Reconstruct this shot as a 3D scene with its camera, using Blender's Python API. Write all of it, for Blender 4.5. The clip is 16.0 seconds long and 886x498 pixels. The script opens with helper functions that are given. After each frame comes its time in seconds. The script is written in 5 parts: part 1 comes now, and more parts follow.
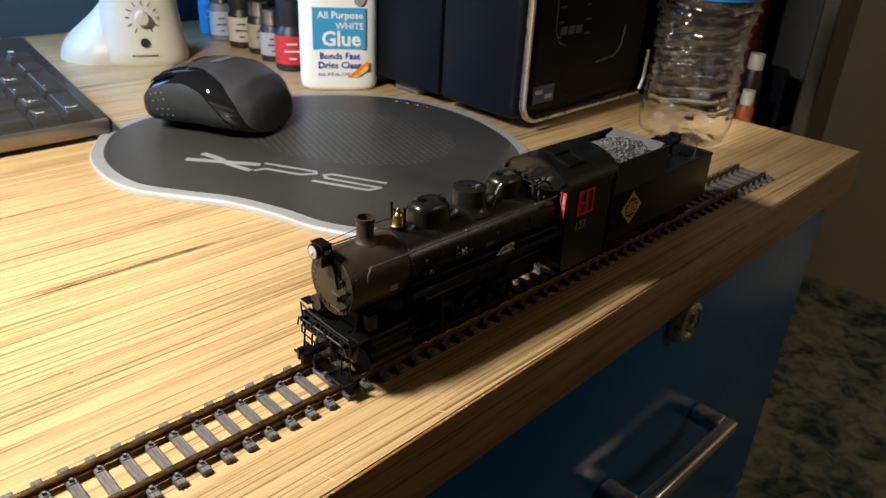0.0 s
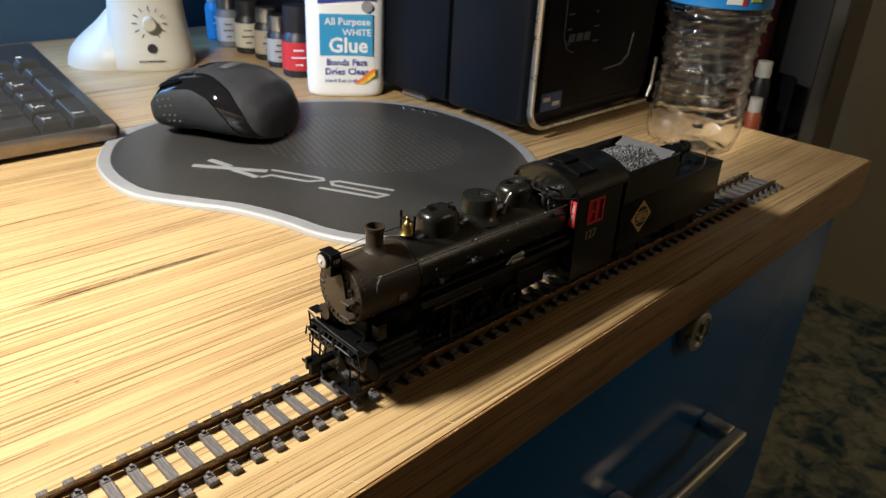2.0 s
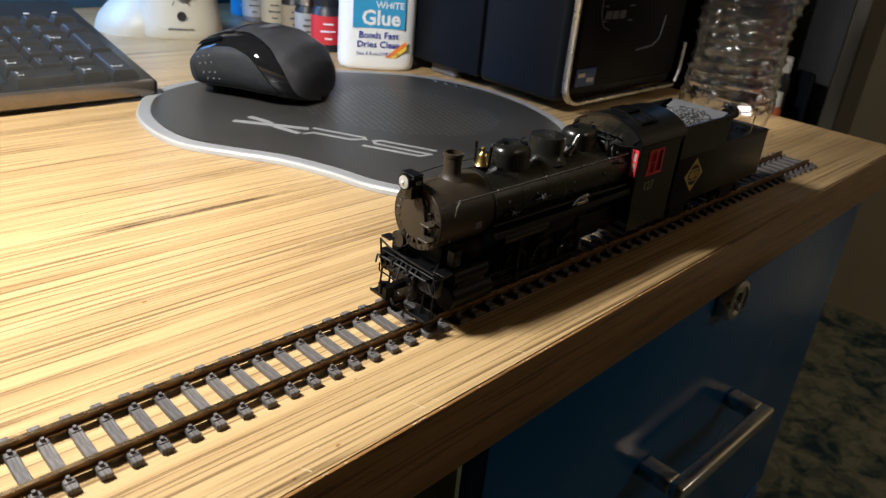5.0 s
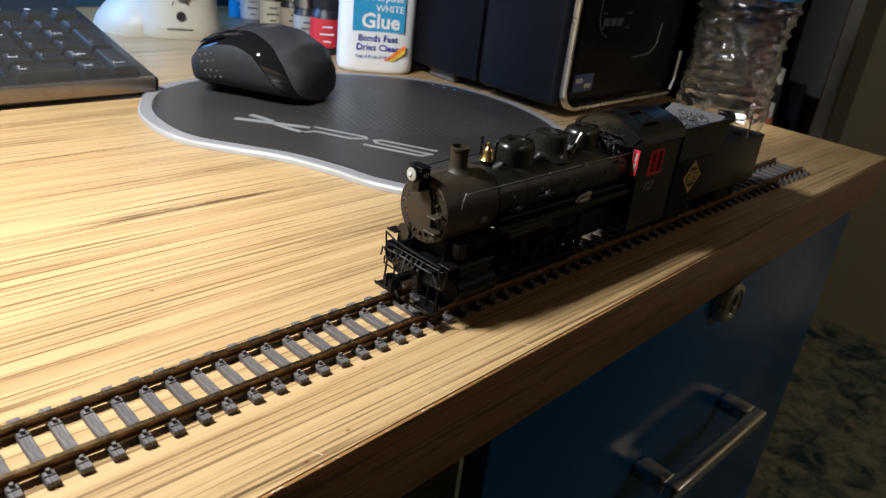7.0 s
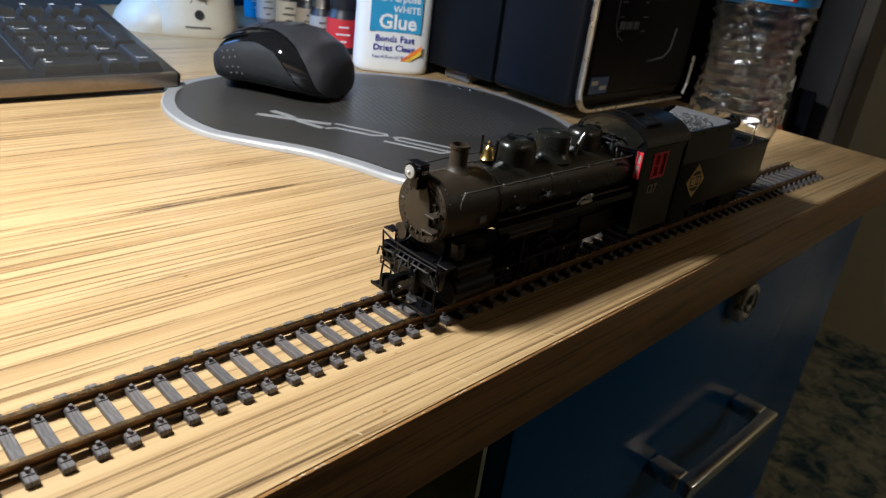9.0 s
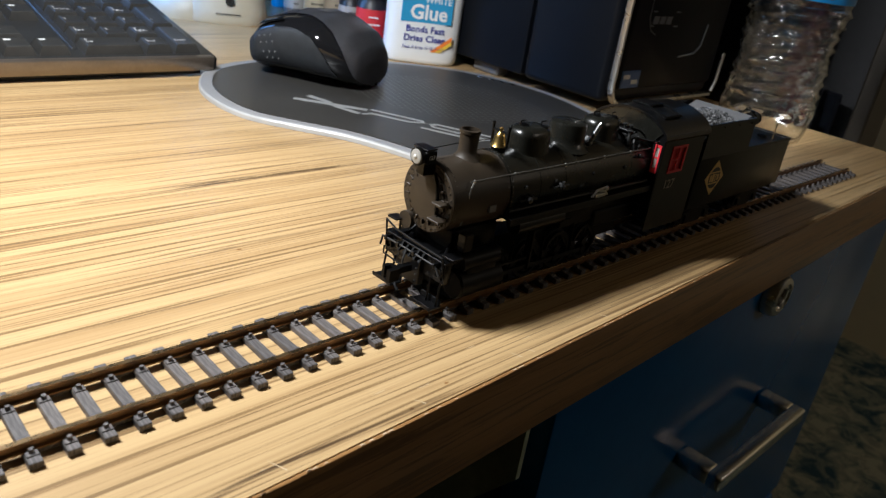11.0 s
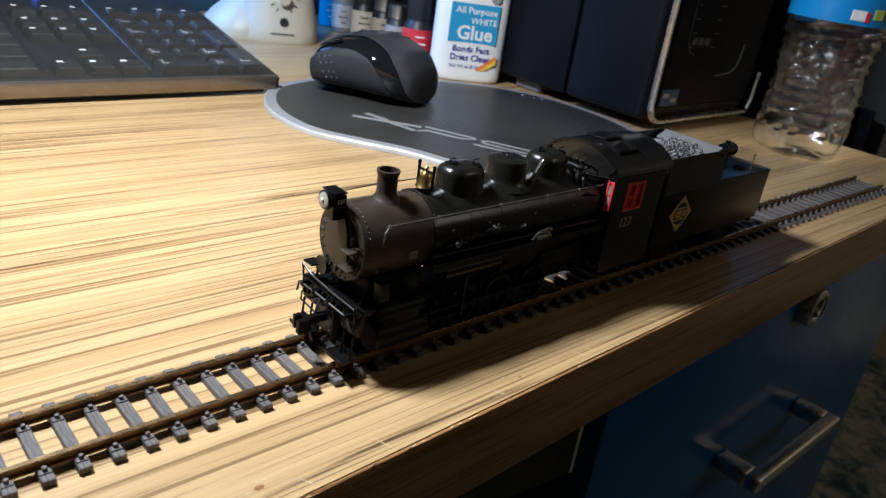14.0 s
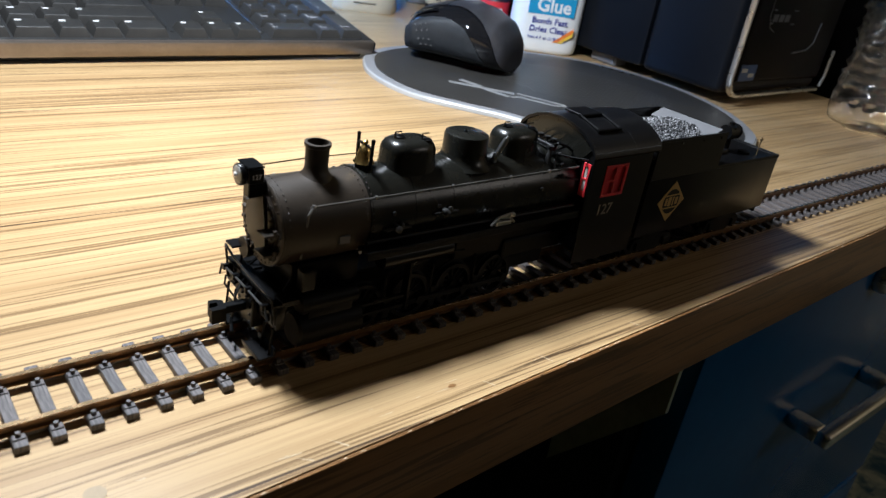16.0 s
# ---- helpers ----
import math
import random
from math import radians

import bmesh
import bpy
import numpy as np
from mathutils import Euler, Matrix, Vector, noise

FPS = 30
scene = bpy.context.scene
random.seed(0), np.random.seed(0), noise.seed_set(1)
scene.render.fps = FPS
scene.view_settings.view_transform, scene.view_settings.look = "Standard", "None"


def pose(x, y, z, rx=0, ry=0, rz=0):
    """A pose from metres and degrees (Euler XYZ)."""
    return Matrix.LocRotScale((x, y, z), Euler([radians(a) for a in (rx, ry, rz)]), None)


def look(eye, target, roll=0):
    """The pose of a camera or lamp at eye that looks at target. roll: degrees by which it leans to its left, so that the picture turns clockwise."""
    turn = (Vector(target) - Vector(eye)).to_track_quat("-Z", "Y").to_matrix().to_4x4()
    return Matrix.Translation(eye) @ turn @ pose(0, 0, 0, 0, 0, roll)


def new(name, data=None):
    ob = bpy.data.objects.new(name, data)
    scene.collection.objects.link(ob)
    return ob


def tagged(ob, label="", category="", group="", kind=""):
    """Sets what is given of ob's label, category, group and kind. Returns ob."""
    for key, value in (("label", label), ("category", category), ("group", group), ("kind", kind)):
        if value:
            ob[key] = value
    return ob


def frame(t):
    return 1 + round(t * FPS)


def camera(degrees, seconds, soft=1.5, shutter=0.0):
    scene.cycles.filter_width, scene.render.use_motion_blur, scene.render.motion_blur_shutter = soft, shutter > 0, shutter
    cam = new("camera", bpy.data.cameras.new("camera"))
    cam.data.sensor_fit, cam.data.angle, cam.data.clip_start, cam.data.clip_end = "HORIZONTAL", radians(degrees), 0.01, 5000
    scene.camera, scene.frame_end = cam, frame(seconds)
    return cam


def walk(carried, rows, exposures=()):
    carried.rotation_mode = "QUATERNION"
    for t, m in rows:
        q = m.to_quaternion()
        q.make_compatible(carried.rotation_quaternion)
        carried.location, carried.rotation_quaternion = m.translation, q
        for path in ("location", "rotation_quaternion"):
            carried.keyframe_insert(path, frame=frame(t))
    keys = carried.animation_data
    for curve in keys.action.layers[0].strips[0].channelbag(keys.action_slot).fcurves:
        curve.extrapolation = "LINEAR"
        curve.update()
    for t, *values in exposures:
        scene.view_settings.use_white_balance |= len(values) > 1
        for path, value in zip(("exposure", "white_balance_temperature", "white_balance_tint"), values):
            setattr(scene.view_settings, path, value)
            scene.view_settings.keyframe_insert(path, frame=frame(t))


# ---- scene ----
cam = camera(61.84, 16.0, soft=1.3)
cam.data.dof.use_dof = True
cam.data.dof.focus_distance = 0.27
cam.data.dof.aperture_fstop = 28.0
PATH = [
    (0, (-0.08846, -0.18157, 0.91767), (0.22949, 0.13082, 0.69113), 3.08),
    (0.5, (-0.08969, -0.18213, 0.91799), (0.22787, 0.13152, 0.69264), 2.95),
    (1, (-0.08769, -0.17936, 0.91688), (0.23011, 0.13435, 0.69194), 3.15),
    (1.5, (-0.08796, -0.17717, 0.91648), (0.22914, 0.13768, 0.69215), 3.13),
    (2, (-0.08811, -0.17804, 0.91749), (0.22919, 0.13738, 0.69427), 3.18),
    (2.5, (-0.09185, -0.17981, 0.91944), (0.22491, 0.13754, 0.69818), 2.79),
    (3, (-0.09350, -0.17964, 0.91893), (0.22404, 0.13751, 0.69851), 3.04),
    (3.5, (-0.09667, -0.17939, 0.91776), (0.22300, 0.13659, 0.69874), 3.56),
    (4, (-0.10557, -0.17525, 0.90617), (0.21696, 0.13849, 0.68813), 4.41),
    (4.5, (-0.11281, -0.16782, 0.89520), (0.21053, 0.14455, 0.67638), 5.15),
    (7, (-0.12579, -0.16698, 0.88574), (0.20649, 0.14187, 0.67550), 6.80),
    (7.5, (-0.12820, -0.16519, 0.88524), (0.20438, 0.14338, 0.67505), 7.07),
    (8, (-0.13231, -0.16472, 0.88419), (0.19976, 0.14458, 0.67428), 7.22),
    (8.5, (-0.13444, -0.16441, 0.88363), (0.19772, 0.14559, 0.67489), 7.34),
    (9, (-0.13785, -0.16471, 0.88160), (0.19518, 0.14574, 0.67492), 7.62),
    (9.5, (-0.14795, -0.15731, 0.87268), (0.18331, 0.15388, 0.66429), 8.44),
    (12, (-0.15769, -0.15696, 0.87344), (0.17254, 0.15703, 0.66762), 8.81),
    (12.5, (-0.16345, -0.15662, 0.87355), (0.16611, 0.15937, 0.66974), 8.77),
    (13, (-0.16332, -0.15537, 0.87442), (0.16361, 0.16317, 0.67034), 8.69),
    (13.5, (-0.16807, -0.15761, 0.87805), (0.15737, 0.16317, 0.67509), 8.42),
    (14, (-0.18269, -0.16305, 0.88063), (0.13748, 0.16329, 0.67817), 8.51),
    (14.5, (-0.18828, -0.16541, 0.88284), (0.13078, 0.16278, 0.68163), 8.66),
    (15, (-0.19429, -0.16148, 0.88290), (0.12265, 0.16623, 0.67759), 8.81),
    (15.5, (-0.21490, -0.16034, 0.87712), (0.09883, 0.16760, 0.66729), 9.36),
    (16, (-0.23393, -0.16058, 0.87563), (0.06924, 0.17132, 0.65669), 9.56),
]
EXPOSURES = [(0.0, 0.32, 6200, 10), (4.5, 0.26, 5950, 10), (7.0, 0.12, 5650, 10), (12.5, -0.02, 5450, 10), (16.0, 0.14, 5150, 10)]
walk(cam, [(t, look(eye, target, roll)) for t, eye, target, roll in PATH], EXPOSURES)

# ---- world and light ----
world = bpy.data.worlds.new("world")
scene.world = world
world.use_nodes = True
world.node_tree.nodes["Background"].inputs[0].default_value = (0.72, 0.62, 0.50, 1)
world.node_tree.nodes["Background"].inputs[1].default_value = 0.006


def area_lamp(name, eye, target, sx, sy, watts, colour):
    data = bpy.data.lights.new(name, "AREA")
    data.shape, data.size, data.size_y = "RECTANGLE", sx, sy
    data.energy, data.color = watts, colour
    ob = new(name, data)
    ob.matrix_world = look(eye, target)
    return ob


# warm lamp over the desk, bluish screen at the back of the desk
desk_lamp = area_lamp("desk_lamp_light", (-0.18, 0.14, 1.10), (0.01, 0.17, 0.75), 0.07, 0.07, 3.35, (1.0, 0.93, 0.81))
desk_lamp.data.spread = radians(155)
screen = area_lamp("screen_light", (0.0, 0.62, 0.95), (0.25, 0.50, 0.79), 0.22, 0.18, 0.7, (0.22, 0.48, 1.0))
screen.data.spread = radians(95)
# added fill with no known source, brightens the east wall, carpet and drawers
area_lamp("room_fill_light", (1.2, -1.3, 1.6), (1.86, 0.3, 0.85), 0.5, 0.5, 3.1, (1.0, 0.80, 0.58))

# ---- materials ----
D = 0.75            # height of the desk top
RZ = D + 0.0045     # top of the rails


class Nodes:
    """A node material with a Principled shader and short helpers."""

    def __init__(self, name, colour=(0.5, 0.5, 0.5), rough=0.5, metal=0.0, spec=0.5):
        self.m = bpy.data.materials.new(name)
        self.m.use_nodes = True
        self.t = self.m.node_tree
        self.b = self.t.nodes["Principled BSDF"]
        self.b.inputs["Base Color"].default_value = (*colour, 1)
        self.b.inputs["Roughness"].default_value = rough
        self.b.inputs["Metallic"].default_value = metal
        self.b.inputs["Specular IOR Level"].default_value = spec
        self.co = None

    def add(self, kind, **values):
        n = self.t.nodes.new(kind)
        for k, v in values.items():
            n.inputs[k].default_value = v
        return n

    def join(self, a, b):
        self.t.links.new(a, b)

    def coords(self, scale=(1, 1, 1), rot=(0, 0, 0), kind="Object"):
        c = self.add("ShaderNodeTexCoord")
        m = self.add("ShaderNodeMapping")
        m.inputs["Scale"].default_value = scale
        m.inputs["Rotation"].default_value = rot
        self.join(c.outputs[kind], m.inputs["Vector"])
        return m.outputs["Vector"]

    def noise(self, vec, scale, detail=4.0, rough=0.55, distortion=0.0):
        n = self.add("ShaderNodeTexNoise", Scale=scale, Detail=detail, Roughness=rough, Distortion=distortion)
        self.join(vec, n.inputs["Vector"])
        return n.outputs["Fac"]

    def ramp(self, fac, stops, mode="LINEAR"):
        r = self.add("ShaderNodeValToRGB")
        r.color_ramp.interpolation = mode
        e = r.color_ramp.elements
        while len(e) < len(stops):
            e.new(0.5)
        for el, (p, c) in zip(e, stops):
            el.position = p
            el.color = (*c, 1) if len(c) == 3 else c
        self.join(fac, r.inputs["Fac"])
        return r.outputs["Color"]

    def mix(self, fac, a, b, blend="MIX"):
        n = self.add("ShaderNodeMix")
        n.data_type, n.blend_type = "RGBA", blend
        cols = [s for s in n.inputs if s.type == "RGBA"]
        facs = [s for s in n.inputs if s.type == "VALUE"]
        for val, sock in ((fac, facs[0]), (a, cols[0]), (b, cols[1])):
            if isinstance(val, bpy.types.NodeSocket):
                self.join(val, sock)
            elif isinstance(val, tuple):
                sock.default_value = (*val, 1)
            else:
                sock.default_value = val
        return [s for s in n.outputs if s.type == "RGBA"][0]

    def colour(self, sock):
        self.join(sock, self.b.inputs["Base Color"])

    def roughness(self, fac, lo, hi):
        n = self.add("ShaderNodeMapRange")
        n.inputs["To Min"].default_value, n.inputs["To Max"].default_value = lo, hi
        self.join(fac, n.inputs["Value"])
        self.join(n.outputs["Result"], self.b.inputs["Roughness"])

    def bump(self, fac, strength=0.2, dist=0.001):
        n = self.add("ShaderNodeBump", Strength=strength, Distance=dist)
        self.join(fac, n.inputs["Height"])
        self.join(n.outputs["Normal"], self.b.inputs["Normal"])


def mottled(name, c, spread=0.25, scale=60.0, rough=(0.4, 0.6), metal=0.0, bump=0.1, dist=0.0003, spec=0.5):
    """A plain surface with soft two-scale variation in tone and gloss."""
    k = Nodes(name, c, 0.5, metal, spec)
    v = k.coords()
    a = k.noise(v, scale, 5)
    b = k.noise(v, scale * 9, 3)
    lo = tuple(x * (1 - spread) for x in c)
    hi = tuple(min(1.0, x * (1 + spread)) for x in c)
    col = k.ramp(a, [(0.3, lo), (0.7, hi)])
    k.colour(k.mix(0.35, col, k.ramp(b, [(0.3, lo), (0.7, hi)])))
    k.roughness(a, *rough)
    if bump:
        k.bump(b, bump, dist)
    return k.m


def wood_material(name, light, mid, dark, rough=(0.26, 0.42)):
    """Long-grained laminate: soft bands, fine fibre lines and sparse long dark streaks along x."""
    k = Nodes(name, light, 0.35)
    broad = k.noise(k.coords((0.9, 17.0, 17.0)), 1.0, 3, 0.5, 0.8)
    mids = k.noise(k.coords((2.2, 190.0, 190.0)), 1.0, 4, 0.6, 0.4)
    fibre = k.noise(k.coords((16.0, 1500.0, 1500.0)), 1.0, 3, 0.6, 0.1)
    lines = k.noise(k.coords((4.2, 560.0, 560.0)), 1.0, 4, 0.65, 0.2)
    streak = k.noise(k.coords((2.3, 135.0, 135.0), (0, 0, 0.012)), 1.0, 7, 0.70, 0.9)
    patch = k.noise(k.coords((3.0, 26.0, 26.0)), 1.0, 2, 0.5, 0.3)
    base = k.ramp(broad, [(0.34, tuple(0.45 * a + 0.55 * b for a, b in zip(mid, light))), (0.58, light)])
    base = k.mix(0.55, base, k.ramp(mids, [(0.36, mid), (0.56, light)]))
    base = k.mix(k.ramp(fibre, [(0.36, (0.42, 0.42, 0.42)), (0.52, (0, 0, 0))]), base, mid)
    shade = tuple(0.62 * m for m in mid)
    base = k.mix(k.ramp(lines, [(0.415, (0.90, 0.90, 0.90)), (0.462, (0, 0, 0))]), base, shade)
    cut = k.mix(1.0, k.ramp(streak, [(0.375, (1, 1, 1)), (0.418, (0, 0, 0))]), k.ramp(patch, [(0.38, (0.35, 0.35, 0.35)), (0.54, (1, 1, 1))]), "MULTIPLY")
    base = k.mix(cut, base, dark)
    k.colour(base)
    k.roughness(lines, *rough)
    k.bump(fibre, 0.14, 0.0003)
    return k.m


M_DESK = wood_material("desk_wood_laminate", (0.545, 0.380, 0.185), (0.325, 0.198, 0.082), (0.072, 0.040, 0.018))
M_EDGE = wood_material("desk_edge_wood", (0.33, 0.175, 0.062), (0.21, 0.105, 0.036), (0.06, 0.028, 0.012))
M_BLUE = mottled("blue_drawer_paint", (0.009, 0.098, 0.300), 0.14, 9, (0.16, 0.26), 0, 0.015, 0.0003, 0.3)
M_BLACKWOOD = mottled("dark_carcass", (0.012, 0.012, 0.014), 0.3, 12, (0.5, 0.7))
M_CHROME = mottled("chrome", (0.84, 0.83, 0.80), 0.05, 40, (0.12, 0.24), 1.0, 0.02)
M_STEEL = mottled("brushed_steel", (0.55, 0.54, 0.52), 0.12, 90, (0.22, 0.35), 1.0, 0.05)
M_BLACK = mottled("loco_black_paint", (0.0034, 0.0034, 0.0037), 0.25, 120, (0.24, 0.36), 0, 0.12, 0.0001, 0.28)
M_BOILER = mottled("boiler_black_paint", (0.0085, 0.0084, 0.0066), 0.35, 90, (0.20, 0.34), 0, 0.12, 0.0001)
M_FRAME = mottled("underframe_black", (0.0018, 0.0018, 0.0020), 0.3, 150, (0.36, 0.52), 0, 0.1, 0.0001, 0.14)
M_SMOKE = mottled("graphite_smokebox", (0.029, 0.0205, 0.0122), 0.25, 130, (0.42, 0.6), 0.1, 0.12, 0.0001)
M_BRASS = mottled("brass", (0.70, 0.48, 0.16), 0.15, 200, (0.2, 0.35), 1.0, 0.03)
M_RED = mottled("red_window_paint", (0.62, 0.03, 0.04), 0.15, 200, (0.4, 0.55))
M_GOLD = mottled("gold_decal", (0.62, 0.42, 0.13), 0.12, 300, (0.45, 0.6))
M_CREAM = mottled("cream_lettering", (0.34, 0.29, 0.22), 0.1, 300, (0.5, 0.6))
M_TIE = None
M_RAIL = mottled("weathered_rail_side", (0.20, 0.108, 0.042), 0.35, 300, (0.32, 0.5), 0.5, 0.15, 0.0001)
M_RAILTOP = mottled("worn_rail_head", (0.66, 0.46, 0.25), 0.2, 250, (0.20, 0.34), 1.0, 0.05, 0.00005)
M_COALBACK = mottled("grey_bunker_plate", (0.13, 0.13, 0.135), 0.12, 120, (0.5, 0.65))
M_PADRIM = mottled("pad_grey_rim", (0.25, 0.25, 0.255), 0.12, 60, (0.35, 0.5))
M_PADEDGE = mottled("pad_pale_edge", (0.38, 0.38, 0.375), 0.08, 60, (0.3, 0.45))
M_LOGO = mottled("silver_pad_print", (0.42, 0.42, 0.41), 0.12, 150, (0.3, 0.45), 0.4)
M_PLASTIC = mottled("black_plastic", (0.014, 0.014, 0.016), 0.2, 60, (0.35, 0.5))
M_GLOSS = mottled("glossy_black_plastic", (0.008, 0.008, 0.009), 0.1, 30, (0.05, 0.12), 0, 0.0)
M_PANEL = mottled("black_front_panel", (0.004, 0.004, 0.005), 0.1, 30, (0.3, 0.4), 0, 0.0, 0.0003, 0.06)
M_MOUSE = mottled("mouse_grey_rubber", (0.15, 0.15, 0.165), 0.15, 80, (0.34, 0.45), 0.4)
M_THUMB = mottled("mouse_side_grey", (0.055, 0.060, 0.068), 0.15, 200, (0.4, 0.55))
M_KEYS = mottled("key_black", (0.030, 0.029, 0.027), 0.2, 120, (0.36, 0.48))
M_KBD = mottled("keyboard_body", (0.030, 0.030, 0.030), 0.2, 60, (0.25, 0.38), 0.1)
M_KBEDGE = mottled("keyboard_metal_edge", (0.26, 0.22, 0.18), 0.12, 60, (0.28, 0.4), 0.8)
M_PRINT = mottled("white_key_print", (0.55, 0.55, 0.55), 0.1, 100, (0.5, 0.6))
M_CREAMPL = mottled("cream_plastic", (0.50, 0.46, 0.36), 0.06, 20, (0.35, 0.5))
M_DARKPRINT = mottled("dark_print", (0.04, 0.04, 0.04), 0.1, 100, (0.5, 0.6))
M_WHITEPL = mottled("white_bottle_plastic", (0.78, 0.78, 0.76), 0.03, 20, (0.28, 0.4))
M_LABELBLUE = mottled("label_blue", (0.045, 0.30, 0.55), 0.06, 60, (0.35, 0.5))
M_NAVY = mottled("label_navy", (0.035, 0.045, 0.30), 0.06, 60, (0.35, 0.5))
M_TEXTWHITE = mottled("label_white", (0.80, 0.80, 0.80), 0.03, 60, (0.4, 0.5))
M_ORANGE = mottled("label_orange", (0.80, 0.22, 0.03), 0.06, 60, (0.4, 0.5))
M_YELLOW = mottled("label_yellow", (0.85, 0.58, 0.05), 0.06, 60, (0.4, 0.5))
M_LABELRED = mottled("label_red", (0.55, 0.03, 0.035), 0.08, 60, (0.35, 0.5))
M_PURPLE = mottled("label_purple", (0.12, 0.06, 0.25), 0.08, 60, (0.35, 0.5))
M_TOWER = mottled("tower_black_paint", (0.0045, 0.0055, 0.0080), 0.15, 14, (0.34, 0.46), 0, 0.06, 0.0003, 0.16)
M_WALLBLUE = mottled("blue_wall_colour", (0.026, 0.065, 0.11), 0.15, 4, (0.6, 0.8), 0, 0.1, 0.001)
M_WALL = mottled("olive_beige_wall_paint", (0.80, 0.70, 0.47), 0.06, 3, (0.7, 0.85), 0, 0.1, 0.001)
M_CEIL = mottled("ceiling_paint", (0.7, 0.68, 0.63), 0.04, 3, (0.8, 0.9))
M_TRIM = mottled("brown_shelf_wood", (0.038, 0.029, 0.017), 0.2, 8, (0.45, 0.6))
M_WAX = mottled("white_cap", (0.62, 0.60, 0.54), 0.08, 60, (0.4, 0.5))


def tie_material():
    k = Nodes("weathered_tie_plastic", (0.09, 0.08, 0.078), 0.6)
    g = k.noise(k.coords((2200.0, 130.0, 400.0)), 1.0, 4, 0.6, 0.3)
    info = k.add("ShaderNodeObjectInfo")
    tone = k.ramp(info.outputs["Random"], [(0.0, (0.80, 0.80, 0.82)), (1.0, (1.15, 1.12, 1.1))])
    k.colour(k.mix(1.0, k.ramp(g, [(0.35, (0.055, 0.05, 0.048)), (0.65, (0.155, 0.14, 0.135))]), tone, "MULTIPLY"))
    k.bump(g, 0.35, 0.0003)
    k.b.inputs["Roughness"].default_value = 0.55
    return k.m


def coal_material():
    k = Nodes("crushed_coal", (0.03, 0.03, 0.032), 0.35)
    geo = k.add("ShaderNodeNewGeometry")
    k.colour(k.ramp(geo.outputs["Random Per Island"], [(0.0, (0.012, 0.012, 0.013)), (0.5, (0.06, 0.06, 0.062)), (1.0, (0.36, 0.36, 0.37))]))
    return k.m


def pad_material():
    k = Nodes("mouse_pad_black", (0.018, 0.018, 0.019), 0.45)
    v = k.coords()
    soft = k.noise(v, 14, 3)
    grain = k.noise(v, 900, 2)
    k.colour(k.mix(0.4, k.ramp(soft, [(0.3, (0.022, 0.021, 0.019)), (0.7, (0.046, 0.043, 0.038))]), k.ramp(grain, [(0.3, (0.016, 0.015, 0.014)), (0.7, (0.056, 0.053, 0.048))])))
    k.roughness(soft, 0.32, 0.48)
    k.bump(grain, 0.15, 0.0003)
    return k.m


def carpet_material():
    k = Nodes("patterned_carpet", (0.1, 0.1, 0.08), 0.95, 0, 0.1)
    v = k.coords()
    big = k.noise(v, 9.0, 4, 0.6, 1.5)
    sm = k.noise(v, 26.0, 4, 0.6, 0.8)
    pile = k.noise(v, 420, 2)
    a = k.ramp(big, [(0.42, (0.045, 0.085, 0.105)), (0.50, (0.19, 0.22, 0.17)), (0.57, (0.38, 0.36, 0.25))])
    b = k.ramp(sm, [(0.44, (0.04, 0.08, 0.105)), (0.54, (0.34, 0.34, 0.25))])
    k.colour(k.mix(0.45, a, b))
    k.bump(pile, 0.5, 0.004)
    return k.m


def glass_material(name, colour, rough, ior=1.45, clear=1.0):
    k = Nodes(name, colour, rough)
    k.b.inputs["Transmission Weight"].default_value = clear
    k.b.inputs["IOR"].default_value = ior
    return k.m


def glow_material(name, colour, strength):
    k = Nodes(name, colour, 0.4)
    k.b.inputs["Emission Color"].default_value = (*colour, 1)
    k.b.inputs["Emission Strength"].default_value = strength
    return k.m


M_TIE = tie_material()
M_COAL = coal_material()
M_PAD = pad_material()
M_CARPET = carpet_material()
M_PET = glass_material("clear_bottle_plastic", (0.98, 0.99, 1.0), 0.07, 1.60, 1.0)
M_LENS = mottled("pale_lens_and_pane_reflection", (0.36, 0.35, 0.32), 0.08, 60, (0.08, 0.16))

# ---- mesh helpers ----


def lay(bm, m):
    """Move all of a bmesh by the matrix m."""
    bmesh.ops.transform(bm, matrix=m, verts=bm.verts)
    return bm


def box(bm, a, b, bev=0.0, seg=1):
    r = bmesh.ops.create_cube(bm, size=1.0)
    c = [(p + q) / 2 for p, q in zip(a, b)]
    s = [abs(q - p) for p, q in zip(a, b)]
    bmesh.ops.transform(bm, matrix=Matrix.LocRotScale(c, None, s), verts=r["verts"])
    if bev:
        edges = list({e for v in r["verts"] for e in v.link_edges})
        bmesh.ops.bevel(bm, geom=edges, offset=bev, segments=seg, affect="EDGES", profile=0.5)
    return bm


def rod(bm, p, q, r, r2=None, n=12, caps=True):
    p, q = Vector(p), Vector(q)
    d = q - p
    m = Matrix.Translation((p + q) / 2) @ d.to_track_quat("Z", "Y").to_matrix().to_4x4()
    bmesh.ops.create_cone(bm, cap_ends=caps, segments=n, radius1=r, radius2=r if r2 is None else r2, depth=d.length, matrix=m)
    return bm


def ball(bm, c, r, s=(1, 1, 1), u=12, v=8):
    bmesh.ops.create_uvsphere(bm, u_segments=u, v_segments=v, radius=r, matrix=Matrix.LocRotScale(c, None, s))
    return bm


def pipe(bm, pts, r, n=6):
    for p, q in zip(pts, pts[1:]):
        rod(bm, p, q, r, None, n)
    for p in pts[1:-1]:
        ball(bm, p, r * 1.02, (1, 1, 1), n, 4)
    return bm


